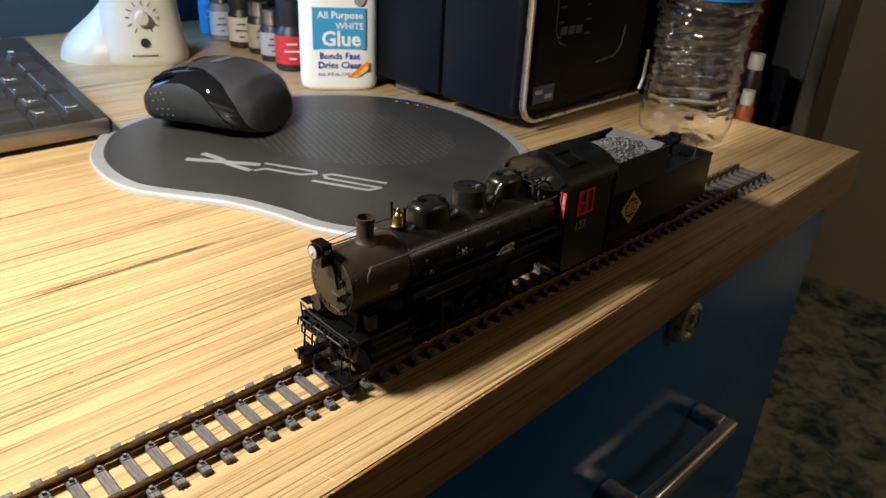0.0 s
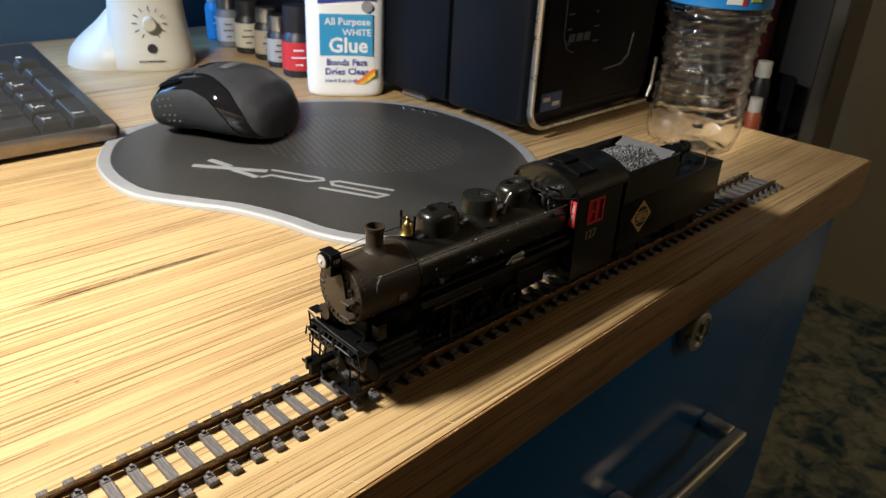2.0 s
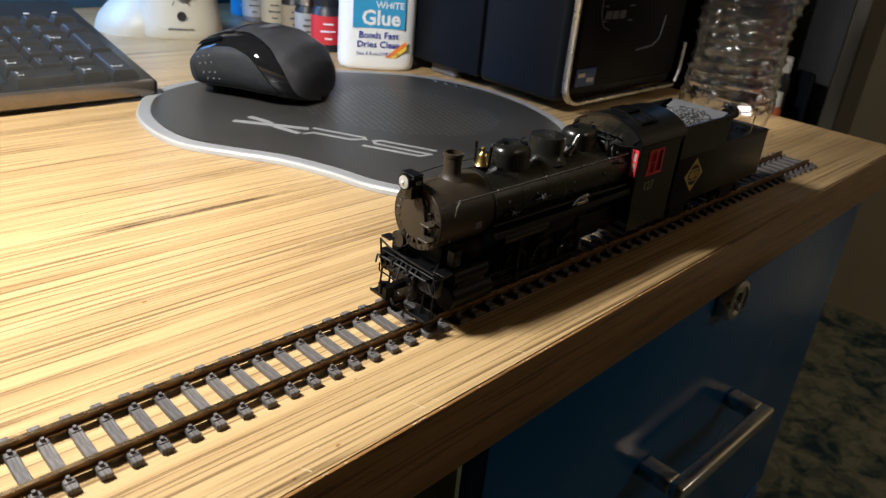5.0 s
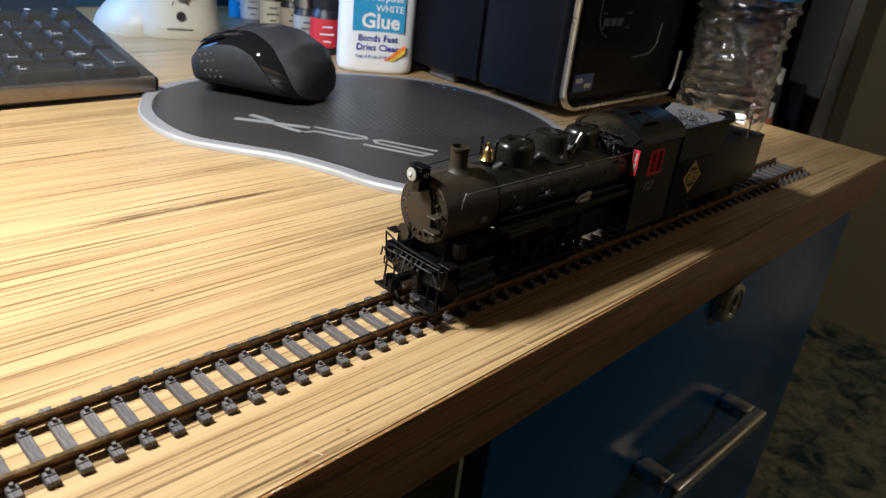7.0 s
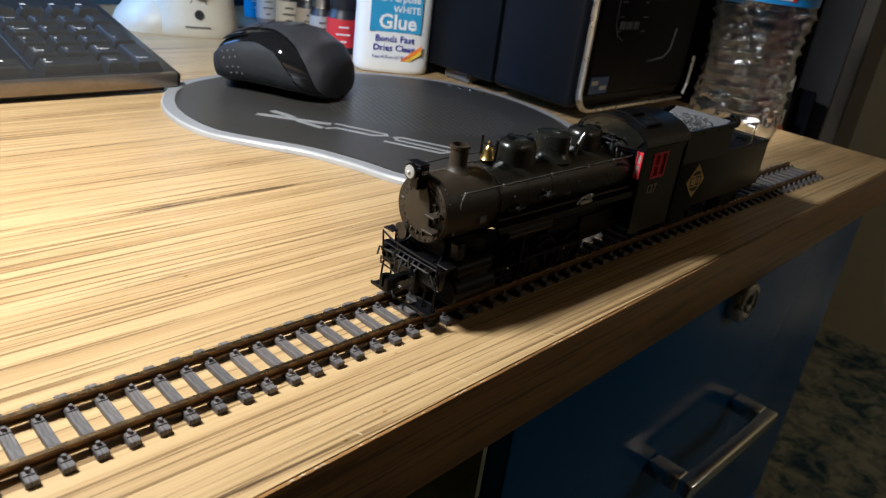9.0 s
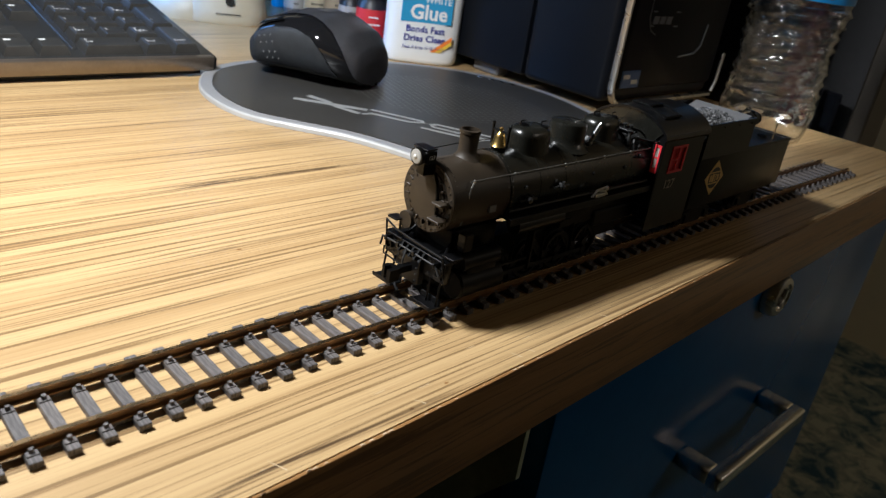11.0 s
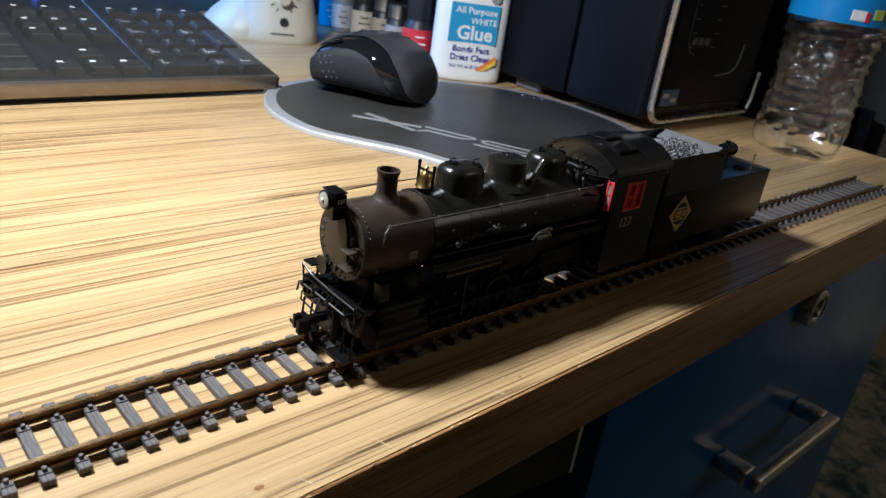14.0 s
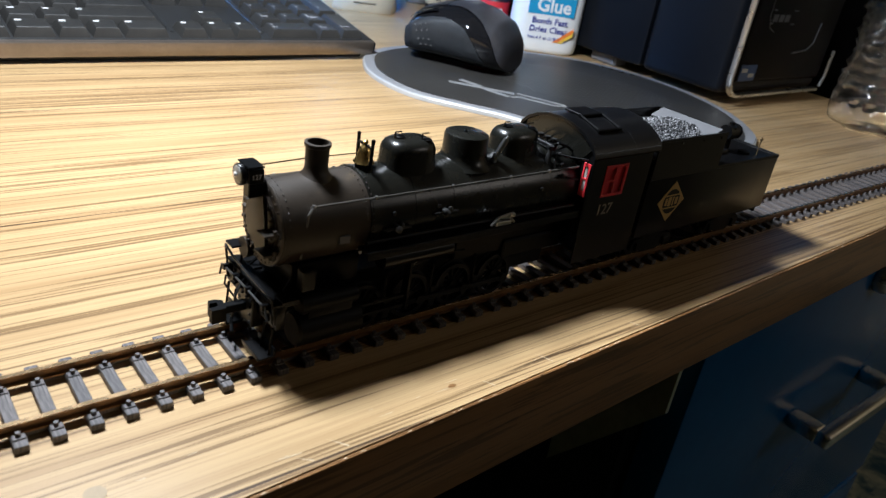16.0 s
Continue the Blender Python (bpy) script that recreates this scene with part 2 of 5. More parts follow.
def lathe(bm, prof, n=32, m=None, turn=None):
    """Revolve (radius, height) pairs about z; turn(angle, r, z) may reshape each ring."""
    rings = []
    for r, z in prof:
        ring = []
        for i in range(n):
            a = 2 * math.pi * i / n
            x, y, h = (r * math.cos(a), r * math.sin(a), z) if turn is None else turn(a, r, z)
            ring.append(bm.verts.new((m or Matrix()) @ Vector((x, y, h))))
        rings.append(ring)
    for lo, hi in zip(rings, rings[1:]):
        for i in range(n):
            bm.faces.new((lo[i], lo[(i + 1) % n], hi[(i + 1) % n], hi[i]))
    bm.faces.new(list(reversed(rings[0])))
    bm.faces.new(rings[-1])
    return bm


def prism(bm, pts, z0, z1, m=None):
    """Extrude a flat outline from z0 to z1."""
    m = m or Matrix()
    lo = [bm.verts.new(m @ Vector((x, y, z0))) for x, y in pts]
    hi = [bm.verts.new(m @ Vector((x, y, z1))) for x, y in pts]
    k = len(pts)
    bm.faces.new(list(reversed(lo)))
    bm.faces.new(hi)
    for i in range(k):
        bm.faces.new((lo[i], lo[(i + 1) % k], hi[(i + 1) % k], hi[i]))
    return bm


def ring_loft(bm, rings, close=True):
    """Skin a row of equal rings of points; the first and last are capped."""
    vs = [[bm.verts.new(p) for p in ring] for ring in rings]
    n = len(vs[0])
    for lo, hi in zip(vs, vs[1:]):
        for i in range(n):
            bm.faces.new((lo[i], lo[(i + 1) % n], hi[(i + 1) % n], hi[i]))
    if close:
        bm.faces.new(list(reversed(vs[0])))
        bm.faces.new(vs[-1])
    return bm


def smooth_loop(pts, steps=6):
    """A closed Catmull-Rom curve through points."""
    out, n = [], len(pts)
    for i in range(n):
        p0, p1, p2, p3 = (np.array(pts[(i + k) % n], float) for k in (-1, 0, 1, 2))
        for s in range(steps):
            t = s / steps
            out.append(tuple(0.5 * (2 * p1 + (p2 - p0) * t + (2 * p0 - 5 * p1 + 4 * p2 - p3) * t * t + (3 * p1 - p0 - 3 * p2 + p3) * t ** 3)))
    return out


def mesh_of(name, bm, material, smooth=35):
    bmesh.ops.recalc_face_normals(bm, faces=bm.faces)
    me = bpy.data.meshes.new(name)
    bm.to_mesh(me)
    bm.free()
    me.materials.append(material)
    if smooth:
        me.polygons.foreach_set("use_smooth", [True] * len(me.polygons))
        me.set_sharp_from_angle(angle=radians(smooth))
    return me


def part(name, bm, material, parent=None, label="", smooth=35):
    ob = new(name, mesh_of(name, bm, material, smooth))
    ob.parent = parent
    if label:
        ob["label"] = label
    return ob


def thing(name, m, label, category, group=""):
    ob = new(name)
    ob.empty_display_size = 0.02
    ob.matrix_world = m
    return tagged(ob, label, category, group)


def letters(words, size, depth=0.00006, bold=0.0, align="CENTER"):
    """Raised lettering as a bmesh in the xy plane."""
    cu = bpy.data.curves.new("letters", "FONT")
    cu.body, cu.size, cu.extrude, cu.offset = words, size, depth, bold
    cu.align_x, cu.align_y, cu.resolution_u = align, "CENTER", 2
    ob = bpy.data.objects.new("letters", cu)
    me = ob.to_mesh()
    bm = bmesh.new()
    bm.from_mesh(me)
    ob.to_mesh_clear()
    bpy.data.objects.remove(ob)
    bpy.data.curves.remove(cu)
    return bm


def structure(name, bm, material, label, category):
    ob = part(name, bm, material, None, "", 35)
    return tagged(ob, label, category, "", "structure")

# ---- room ----


def room():
    structure("floor", box(bmesh.new(), (-2.2, -2.2, -0.06), (1.86, 0.66, 0.0)), M_CARPET, "patterned green and tan pile carpet", "carpet")
    structure("wall_north", box(bmesh.new(), (-2.2, 0.66, -0.06), (1.98, 0.78, 2.4)), M_WALLBLUE, "dark blue wall behind the desk", "wall")
    structure("wall_east", box(bmesh.new(), (1.86, -2.2, -0.06), (1.98, 0.66, 2.4)), M_WALL, "olive beige painted wall", "wall")
    structure("wall_south", box(bmesh.new(), (-2.2, -2.32, -0.06), (1.98, -2.2, 2.4)), M_WALL, "olive beige painted wall", "wall")
    structure("wall_west", box(bmesh.new(), (-2.32, -2.32, -0.06), (-2.2, 0.78, 2.4)), M_WALL, "olive beige painted wall", "wall")
    structure("ceiling", box(bmesh.new(), (-2.32, -2.32, 2.4), (1.98, 0.78, 2.5)), M_CEIL, "plain off-white ceiling", "ceiling")


def edge_y(x):
    """The desk's front edge, which runs slightly askew to the track."""
    return -0.0460 + 0.0300 * x


def desk():
    d = thing("desk", pose(0, 0, 0), "wood-grained desk with a blue drawer pedestal", "desk")
    x0, x1, back = -1.05, 0.498, 0.655
    bm = prism(bmesh.new(), [(x0, edge_y(x0) + 0.0014), (x1 - 0.0012, edge_y(x1) + 0.0014), (x1 - 0.0012, back), (x0, back)], D - 0.029, D)
    part("desk_top", bm, M_DESK, d, "worn wood-grain laminate top")
    bm = bmesh.new()
    a = Vector((x0, edge_y(x0), 0))
    b = Vector((x1, edge_y(x1), 0))
    m = Matrix.Translation((a + b) / 2 + Vector((0, 0, D - 0.0152))) @ pose(0, 0, 0, 0, 0, math.degrees(math.atan(0.0300)))
    half = (b - a).length / 2
    box(bm, (-half, 0, -0.015), (half, 0.0014, 0.0150), 0.0006, 2)
    part("edge_band", lay(bm, m), M_EDGE, d, "darker brown front edge strip")
    bm = box(bmesh.new(), (x1 - 0.0012, edge_y(x1) + 0.0014, D - 0.0295), (x1 + 0.0004, back, D - 0.0003), 0.0005, 2)
    part("edge_band", bm, M_EDGE, d, "darker brown side edge strip")
    # pedestal
    f = -0.027
    for a, b in (((0.452, f + 0.022, 0.03), (0.476, 0.60, D - 0.0292)), ((0.056, f + 0.022, 0.03), (0.074, 0.60, D - 0.0292)), ((0.0742, 0.58, 0.03), (0.4518, 0.60, D - 0.0292)), ((0.0742, f + 0.03, 0.03), (0.4518, 0.5798, 0.05))):
        part("pedestal_panel", box(bmesh.new(), a, b), M_BLACKWOOD, d, "black pedestal panel")
    # thin patch added for an unidentified pale area beside the pedestal, not a known part
    bm = prism(bmesh.new(), [(f + 0.004, 0.7195), (f + 0.004, 0.664), (0.036, 0.588), (0.036, 0.7195)], 0.0532, 0.0556, Matrix(((0, 0, 1, 0), (1, 0, 0, 0), (0, 1, 0, 0), (0, 0, 0, 1))))
    part("side_patch", bm, M_SIDE_PATCH, d, "pale green mottled patch added on the pedestal side", 0)
    for z0, z1 in ((0.445, 0.7195), (0.06, 0.437)):
        front = part("drawer_front", box(bmesh.new(), (0.066, f, z0), (0.466, f + 0.020, z1), 0.002, 2), M_BLUE, d, "glossy dark blue drawer front")
        bm = bmesh.new()
        if z0 > 0.2:
            zz = 0.605
            box(bm, (0.205, f - 0.0285, zz - 0.0050), (0.322, f - 0.0195, zz + 0.0050), 0.0016, 3)
            for x in (0.205, 0.310):
                box(bm, (x, f - 0.0205, zz - 0.0049), (x + 0.012, f - 0.0002, zz + 0.0049), 0.0014, 3)
            part("handle", bm, M_CHROME, front, "square chrome bar handle")
            bm = bmesh.new()
            m = pose(0.2635, f, 0.6995, 90)
            lathe(bm, [(0.0130, 0.0002), (0.0130, 0.0050), (0.0115, 0.0072), (0.0088, 0.0078), (0.0082, 0.0066), (0.0010, 0.0066)], 32, m)
            box(bm, (0.2625, f - 0.0086, 0.6935), (0.2645, f - 0.0064, 0.7055))
            box(bm, (0.2583, f - 0.0076, 0.6988), (0.2687, f - 0.0064, 0.7002))
            part("lock", bm, M_STEEL, front, "round nickel drawer lock")
    part("desk_leg", box(bmesh.new(), (x0 + 0.02, 0.02, 0.0), (x0 + 0.045, 0.62, D - 0.0292)), M_BLACKWOOD, d)
    part("back_board", box(bmesh.new(), (x0 + 0.0452, 0.60, 0.35), (0.05, 0.615, D - 0.0292)), M_BLACKWOOD, d)
    for x in (0.08, 0.43):
        for y in (0.03, 0.54):
            part("foot", box(bmesh.new(), (x, y, 0.0), (x + 0.03, y + 0.03, 0.031)), M_BLACKWOOD, d)
    # scratches and specks in the worn front edge of the top
    rng = random.Random(4)
    bm = bmesh.new()
    for x, w in ((-0.075, 6), (-0.10, 4), (-0.03, 5), (0.012, 6), (0.018, 3), (0.06, 4), (-0.15, 5), (-0.16, 3), (-0.19, 5)):
        y = edge_y(x) + 0.0035
        p = (x, y, D)
        q = (x - 0.002 - rng.random() * 0.002, y + 0.001 * w, D)
        a, b = Vector(p), Vector(q)
        n = Vector((-(b - a).y, (b - a).x, 0)).normalized() * 0.00022
        vs = [bm.verts.new(v + Vector((0, 0, 0.00008))) for v in (a - n, a + n, b)]
        bm.faces.new(vs)
    for _ in range(150):
        x = rng.uniform(-0.30, 0.45)
        y = edge_y(x) + 0.0002
        w, r = rng.uniform(0.0003, 0.0014), rng.uniform(0.0002, 0.0006)
        vs = [bm.verts.new((x + a * w, y + b * r, D + 0.00007)) for a, b in ((-1, 0), (-0.3, 0.6), (0.2, 1), (0.7, 0.4), (1, 0))]
        bm.faces.new(vs)
    for _ in range(26):
        x = rng.uniform(-0.22, 0.10)
        y = edge_y(x) + rng.uniform(0.004, 0.020)
        w = rng.uniform(0.0008, 0.0026)
        bm.faces.new([bm.verts.new((x + a * w, y + b, D + 0.00007)) for a, b in ((-1, 0), (1, -0.00012), (1, 0.00014))])
    tagged(part("scratch", bm, M_WORN, d, "pale scratches near the front edge", 0), kind="stuff")
    for (x, y), r in (((-0.0185, -0.0394), 0.0006), ((-0.0277, 0.0631), 0.0007), ((-0.1115, -0.0399), 0.0010), ((-0.035, -0.043), 0.0005), ((0.004, -0.018), 0.0004)):
        bm = bmesh.new()
        bmesh.ops.create_circle(bm, cap_ends=True, radius=r, segments=9, matrix=Matrix.LocRotScale((x, y, D + 0.0001), None, (1.4, 0.8, 1)))
        part("speck", bm, M_EDGE, d, "", 0)
    for x, r in ((-0.205, 0.0024), (-0.214, 0.0018)):
        bm = bmesh.new()
        bmesh.ops.create_circle(bm, cap_ends=True, radius=r, segments=18, matrix=Matrix.Translation((x, -0.034, D + 0.0001)))
        part("stain", bm, M_STAIN, d, "dull round stain", 0)


M_SIDE_PATCH = mottled("pale_green_patch", (0.40, 0.45, 0.34), 0.35, 22, (0.5, 0.7))
M_WORN = mottled("bare_worn_wood", (0.62, 0.50, 0.32), 0.15, 300, (0.45, 0.6))
M_STAIN = mottled("dull_stain", (0.40, 0.30, 0.17), 0.1, 300, (0.5, 0.6))

# ---- the track ----
PITCH = 0.00795


def tie_mesh(hole):
    bm = bmesh.new()
    box(bm, (-0.00155, -0.0147, 0.0), (0.00155, 0.0147, 0.0020), 0.00018)
    for y in (-0.0112, -0.0067, 0.0067, 0.0112):
        box(bm, (-0.00135, y - 0.0012, 0.0019), (0.00135, y + 0.0012, 0.00235), 0.0001)
        rod(bm, (0, y, 0.0022), (0, y, 0.0034), 0.00065, 0.0006, 6)
    if hole:
        rod(bm, (0, 0, 0.0012), (0, 0, 0.00203), 0.00062, 0.00055, 10)
    return mesh_of("tie", bm, M_TIE)


def track():
    tr = thing("model_railway_track", pose(0, 0, D), "straight model railway track, brown rails on grey ties", "model track")
    x0, x1 = -0.3975, 0.3822
    prof = [(-0.0014, 0.0020), (0.0014, 0.0020), (0.0014, 0.00235), (0.0004, 0.0026), (0.0004, 0.0034), (0.0008, 0.0037), (0.0008, 0.00438), (-0.0008, 0.00438), (-0.0008, 0.0037), (-0.0004, 0.0034), (-0.0004, 0.0026), (-0.0014, 0.00235)]
    for y in (-0.00905, 0.00905):
        bm = prism(bmesh.new(), prof, x0, x1, Matrix(((0, 0, 1, 0), (1, 0, 0, y), (0, 1, 0, 0), (0, 0, 0, 1))))
        rail = part("rail", bm, M_RAIL, tr, "rusty brown rail", 30)
        part("rail_head", box(bmesh.new(), (x0, y - 0.00072, 0.00439), (x1, y + 0.00072, 0.00450), 0.00003), M_RAILTOP, rail, "worn shiny running surface")
    bm = bmesh.new()
    for k in range(-50, 48):
        for y in (-0.0093, 0.0093):
            if (k + (y > 0)) % 2:
                box(bm, (k * PITCH + 0.0014, y - 0.0007, 0.0006), ((k + 1) * PITCH - 0.0014, y + 0.0007, 0.0019))
    part("tie_link", bm, M_TIE, tr)
    plain, holed = tie_mesh(False), tie_mesh(True)
    for k in range(-49, 49):
        ob = new("tie", holed if k % 14 == 0 else plain)
        ob.parent = tr
        ob.matrix_basis = pose(k * PITCH + random.uniform(-1, 1) * 0.0001, random.uniform(-1, 1) * 0.0001, 0, 0, 0, random.uniform(-0.7, 0.7))


room()
desk()
track()

# ---- the locomotive and its tender ----
# Built in millimetres along the track, heights above the rails.
OX = 110.0
OT = 235.0


def fit_mm(bm, ox):
    return lay(bm, Matrix.Scale(0.001, 4) @ Matrix.Translation((-ox, 0, 0)))


def mm(name, bm, material, parent, label="", ox=OX, smooth=35):
    return part(name, fit_mm(bm, ox), material, parent, label, smooth)


CZ, RB = 35.5, 12.0     # boiler's centre height, smokebox radius
ALONG = Matrix(((0, 0, 1, 0), (1, 0, 0, 0), (0, 1, 0, CZ), (0, 0, 0, 1)))   # lathe axis laid along x


def on_boiler(x, deg, r):
    """A point on the camera side of the boiler, deg above the horizontal."""
    a = radians(deg)
    return (x, -r * math.cos(a), CZ + r * math.sin(a))


def oval_dome(x, hx, hy, top, flare):
    """A rounded dome with a flared foot that sits on the boiler."""
    bm = bmesh.new()
    prof = [(1.0 + flare * 1.25, 44.6), (1.0 + flare * 0.7, 45.6), (1.0 + flare * 0.25, 47.0), (1.0, 48.6), (0.985, top - 3.2), (0.94, top - 2.0), (0.84, top - 0.9), (0.68, top - 0.25), (0.4, top), (0.02, top)]

    def turn(a, r, z):
        c, s = math.cos(a), math.sin(a)
        e = 0.72
        xx = r * hx * math.copysign(abs(c) ** e, c)
        yy = r * hy * math.copysign(abs(s) ** e, s)
        drop = (yy * yy) / (2.0 * RB) * (1.2 if z < 46.5 else 0.55 if z < 48 else 0.22)
        return x + xx, yy, z - drop
    return lathe(bm, prof, 40, None, turn)


def wheel_pieces(r, spokes, mass):
    """The pieces of a wheel about the y axis, its outer face towards -y: rim, hub, spoke angles, weight."""
    m = pose(0, 0, 0, 90)
    n = 36
    bm = bmesh.new()
    prof = [(r - 1.3, -1.1), (r + 0.6, -1.1), (r + 0.6, -0.6), (r, -0.4), (r, 1.2), (r - 1.3, 1.2)]
    rings = []
    for i in range(n):
        a = 2 * math.pi * i / n
        rings.append([bm.verts.new(m @ Vector((q * math.cos(a), q * math.sin(a), z))) for q, z in prof])
    for i in range(n):
        p, q = rings[i], rings[(i + 1) % n]
        for j in range(len(prof)):
            bm.faces.new((p[j], q[j], q[(j + 1) % len(prof)], p[(j + 1) % len(prof)]))
    small = Matrix.Scale(0.001, 4)
    out = {"rim": mesh_of("wheel", lay(bm, small), M_FRAME)}
    out["hub"] = mesh_of("hub", lay(rod(bmesh.new(), (0, -1.4, 0), (0, 1.1, 0), r * (0.22 if spokes else 0.86), None, 20), small), M_FRAME)
    if spokes:
        out["spoke"] = mesh_of("spoke", lay(rod(bmesh.new(), (r * 0.2, 0, 0), (r - 1, 0, 0), 0.45, 0.38, 6), small), M_FRAME)
    if mass:
        pts = [(math.cos(a) * (r - 1.1), math.sin(a) * (r - 1.1)) for a in np.linspace(0.25 * math.pi, 0.75 * math.pi, 9)]
        out["counterweight"] = mesh_of("counterweight", lay(prism(bmesh.new(), pts, -0.2, 0.9, m), small), M_FRAME)
        out["crank_pin"] = mesh_of("crank_pin", lay(rod(bmesh.new(), (0, -2.0, -3.4), (0, 0.8, -3.4), 1.3, None, 12), small), M_FRAME)
    return out


def wheel_of(pieces, spokes, parent):
    w = new("wheel", pieces["rim"])
    w.parent = parent
    for name in ("hub", "counterweight", "crank_pin"):
        if name in pieces:
            new(name, pieces[name]).parent = w
    for i in range(spokes):
        sp = new("spoke", pieces["spoke"])
        sp.parent = w
        sp.matrix_basis = pose(0, 0, 0, 0, 360 * i / spokes)
    return w


WHEEL_R = 7.4
AXLES = (70.5, 88.0, 105.5, 123.0)
TENDER_AXLES = (199.0, 217.0, 251.0, 269.0)
TENDER_R = 4.8
wheels, tender_wheels, rods = [], [], []


def locomotive():
    lo = thing("steam_locomotive", pose(OX / 1000, 0, RZ), "black model steam switcher locomotive with brown smokebox", "model locomotive")
    # boiler and smokebox
    bm = lathe(bmesh.new(), [(RB, 43.2), (RB + 0.05, 44.0), (RB, 68.8)], 56, ALONG)
    smoke = mm("smokebox", bm, M_SMOKE, lo, "dusty brown graphite smokebox")
    boiler = mm("boiler", lathe(bmesh.new(), [(RB + 0.35, 68.8), (RB + 0.4, 100), (RB + 0.9, 125), (RB + 1.1, 153)], 56, ALONG), M_BOILER, lo, "satin black boiler")
    for x in (70.0, 84.5, 98.5, 119.5, 139.0):
        r = RB + 0.52 + max(0, (x - 100) / 55 * 0.75)
        mm("band", lathe(bmesh.new(), [(r - 0.4, x - 0.7), (r, x - 0.55), (r, x + 0.55), (r - 0.4, x + 0.7)], 56, ALONG), M_BOILER, boiler)
    bm = bmesh.new()
    for x in (44.6, 67.6, 69.4):
        for k in range(44):
            a = 2 * math.pi * k / 44
            rr = RB + (0.42 if x > 69 else 0.03)
            ball(bm, (x, rr * math.cos(a), CZ + rr * math.sin(a)), 0.27, (1, 1, 1), 5, 3)
    mm("rivet", bm, M_SMOKE, smoke)["kind"] = "stuff"
    # front
    mm("front_plate", lathe(bmesh.new(), [(RB - 0.1, 43.3), (RB - 0.1, 42.6), (RB - 0.5, 42.3), (9.3, 42.3), (9.0, 42.0), (0.5, 42.0)], 56, ALONG), M_SMOKE, lo, "brown smokebox front plate")
    door = mm("smokebox_door", lathe(bmesh.new(), [(8.2, 42.1), (8.1, 41.6), (7.5, 41.3), (6.6, 41.15), (4.4, 40.85), (2.0, 40.65), (0.2, 40.6)], 48, ALONG), M_SMOKE, lo, "domed brown smokebox door")
    bm = bmesh.new()
    for k in range(18):
        a = 2 * math.pi * (k + 0.5) / 18
        c, s = math.cos(a), math.sin(a)
        lay_m = Matrix.Translation((41.4, 8.3 * c, CZ + 8.3 * s)) @ pose(0, 0, 0, math.degrees(a))
        b2 = box(bmesh.new(), (-0.5, -0.9, -0.35), (0.5, 0.9, 0.35), 0.1)
        lay(b2, lay_m)
        tmp = bpy.data.meshes.new("t")
        b2.to_mesh(tmp)
        b2.free()
        bm.from_mesh(tmp)
        bpy.data.meshes.remove(tmp)
    mm("door_clamp", bm, M_SMOKE, door, "ring of small door clamps")
    bm = bmesh.new()
    for k in range(30):
        a = 2 * math.pi * k / 30
        ball(bm, (42.25, 10.8 * math.cos(a), CZ + 10.8 * math.sin(a)), 0.33, (1, 1, 1), 6, 4)
    mm("rivet", bm, M_SMOKE, smoke)["kind"] = "stuff"
    for z, reach in ((31.0, 5.4), (36.6, 6.4)):
        bm = box(bmesh.new(), (37.8, -10.8, z - 0.35), (42.0, -reach, z + 0.35), 0.12)
        box(bm, (39.6, -10.2, z - 1.6), (41.8, -reach - 0.6, z - 0.3), 0.15)
        rod(bm, (40.9, -10.4, z - 1.4), (40.9, -10.4, z + 1.2), 0.55, None, 8)
        mm("hinge", bm, M_SMOKE, door, "flat step bracket beside the door")
    bm = pipe(bmesh.new(), [(41.2, -3.0, 44.5), (40.4, -5.4, 41.5), (40.2, -6.6, 37.0), (40.6, -6.4, 32.0)], 0.55)
    mm("conduit", bm, M_FRAME, door, "dark conduit from the headlight")
    # headlight
    up = Matrix.Translation((0, 0, 14.3)) @ ALONG
    bm = lathe(bmesh.new(), [(2.7, 35.2), (2.85, 35.5), (2.85, 36.4), (2.6, 36.6), (2.6, 39.6), (2.0, 40.6), (0.4, 41.0)], 28, up)
    box(bm, (36.8, -3.2, 47.9), (41.0, 3.2, 51.6), 0.25)
    box(bm, (36.6, -3.3, 52.0), (41.0, 3.3, 52.5), 0.15)
    box(bm, (37.6, -1.7, 43.4), (42.6, 1.7, 48.0), 0.3)
    head = mm("headlight", bm, M_BLACK, lo, "black headlight on the smokebox front")
    mm("lens", lathe(bmesh.new(), [(2.3, 35.22), (2.2, 35.05), (1.3, 34.85), (0.2, 34.8)], 28, up), M_LENS, head, "pale headlight lens")
    mm("bulb", ball(bmesh.new(), (34.75, 0, CZ + 14.3), 0.75, (0.6, 1, 1), 10, 6), M_WAX, head, "small pale bulb")
    for side in (-1, 1):
        bm = letters("127", 1.8, 0.06)
        lay(bm, pose(38.9, side * 3.22, 49.7, 90, 0, 0 if side < 0 else 180))
        mm("number_board", bm, M_TEXTWHITE, head, "white engine number")
    # stack, bell, domes
    bm = lathe(bmesh.new(), [(5.3, 46.0), (4.2, 47.4), (3.4, 48.4), (3.1, 49.8), (3.2, 55.1), (3.55, 55.3), (3.6, 56.3), (2.8, 56.4), (2.7, 52.0), (0.1, 51.8)], 32, Matrix.Translation((57.4, 0, 0)))
    mm("smokestack", bm, M_SMOKE, lo, "short flared brown smokestack")
    bm = bmesh.new()
    box(bm, (70.6, -1.9, 47.0), (74.2, 1.9, 49.0), 0.3)
    for y in (-1, 1):
        pipe(bm, [(72.4, y * 1.4, 48.6), (72.4, y * 3.4, 49.6), (72.4, y * 3.5, 53.4), (72.4, y * 3.6, 56.2)], 0.5)
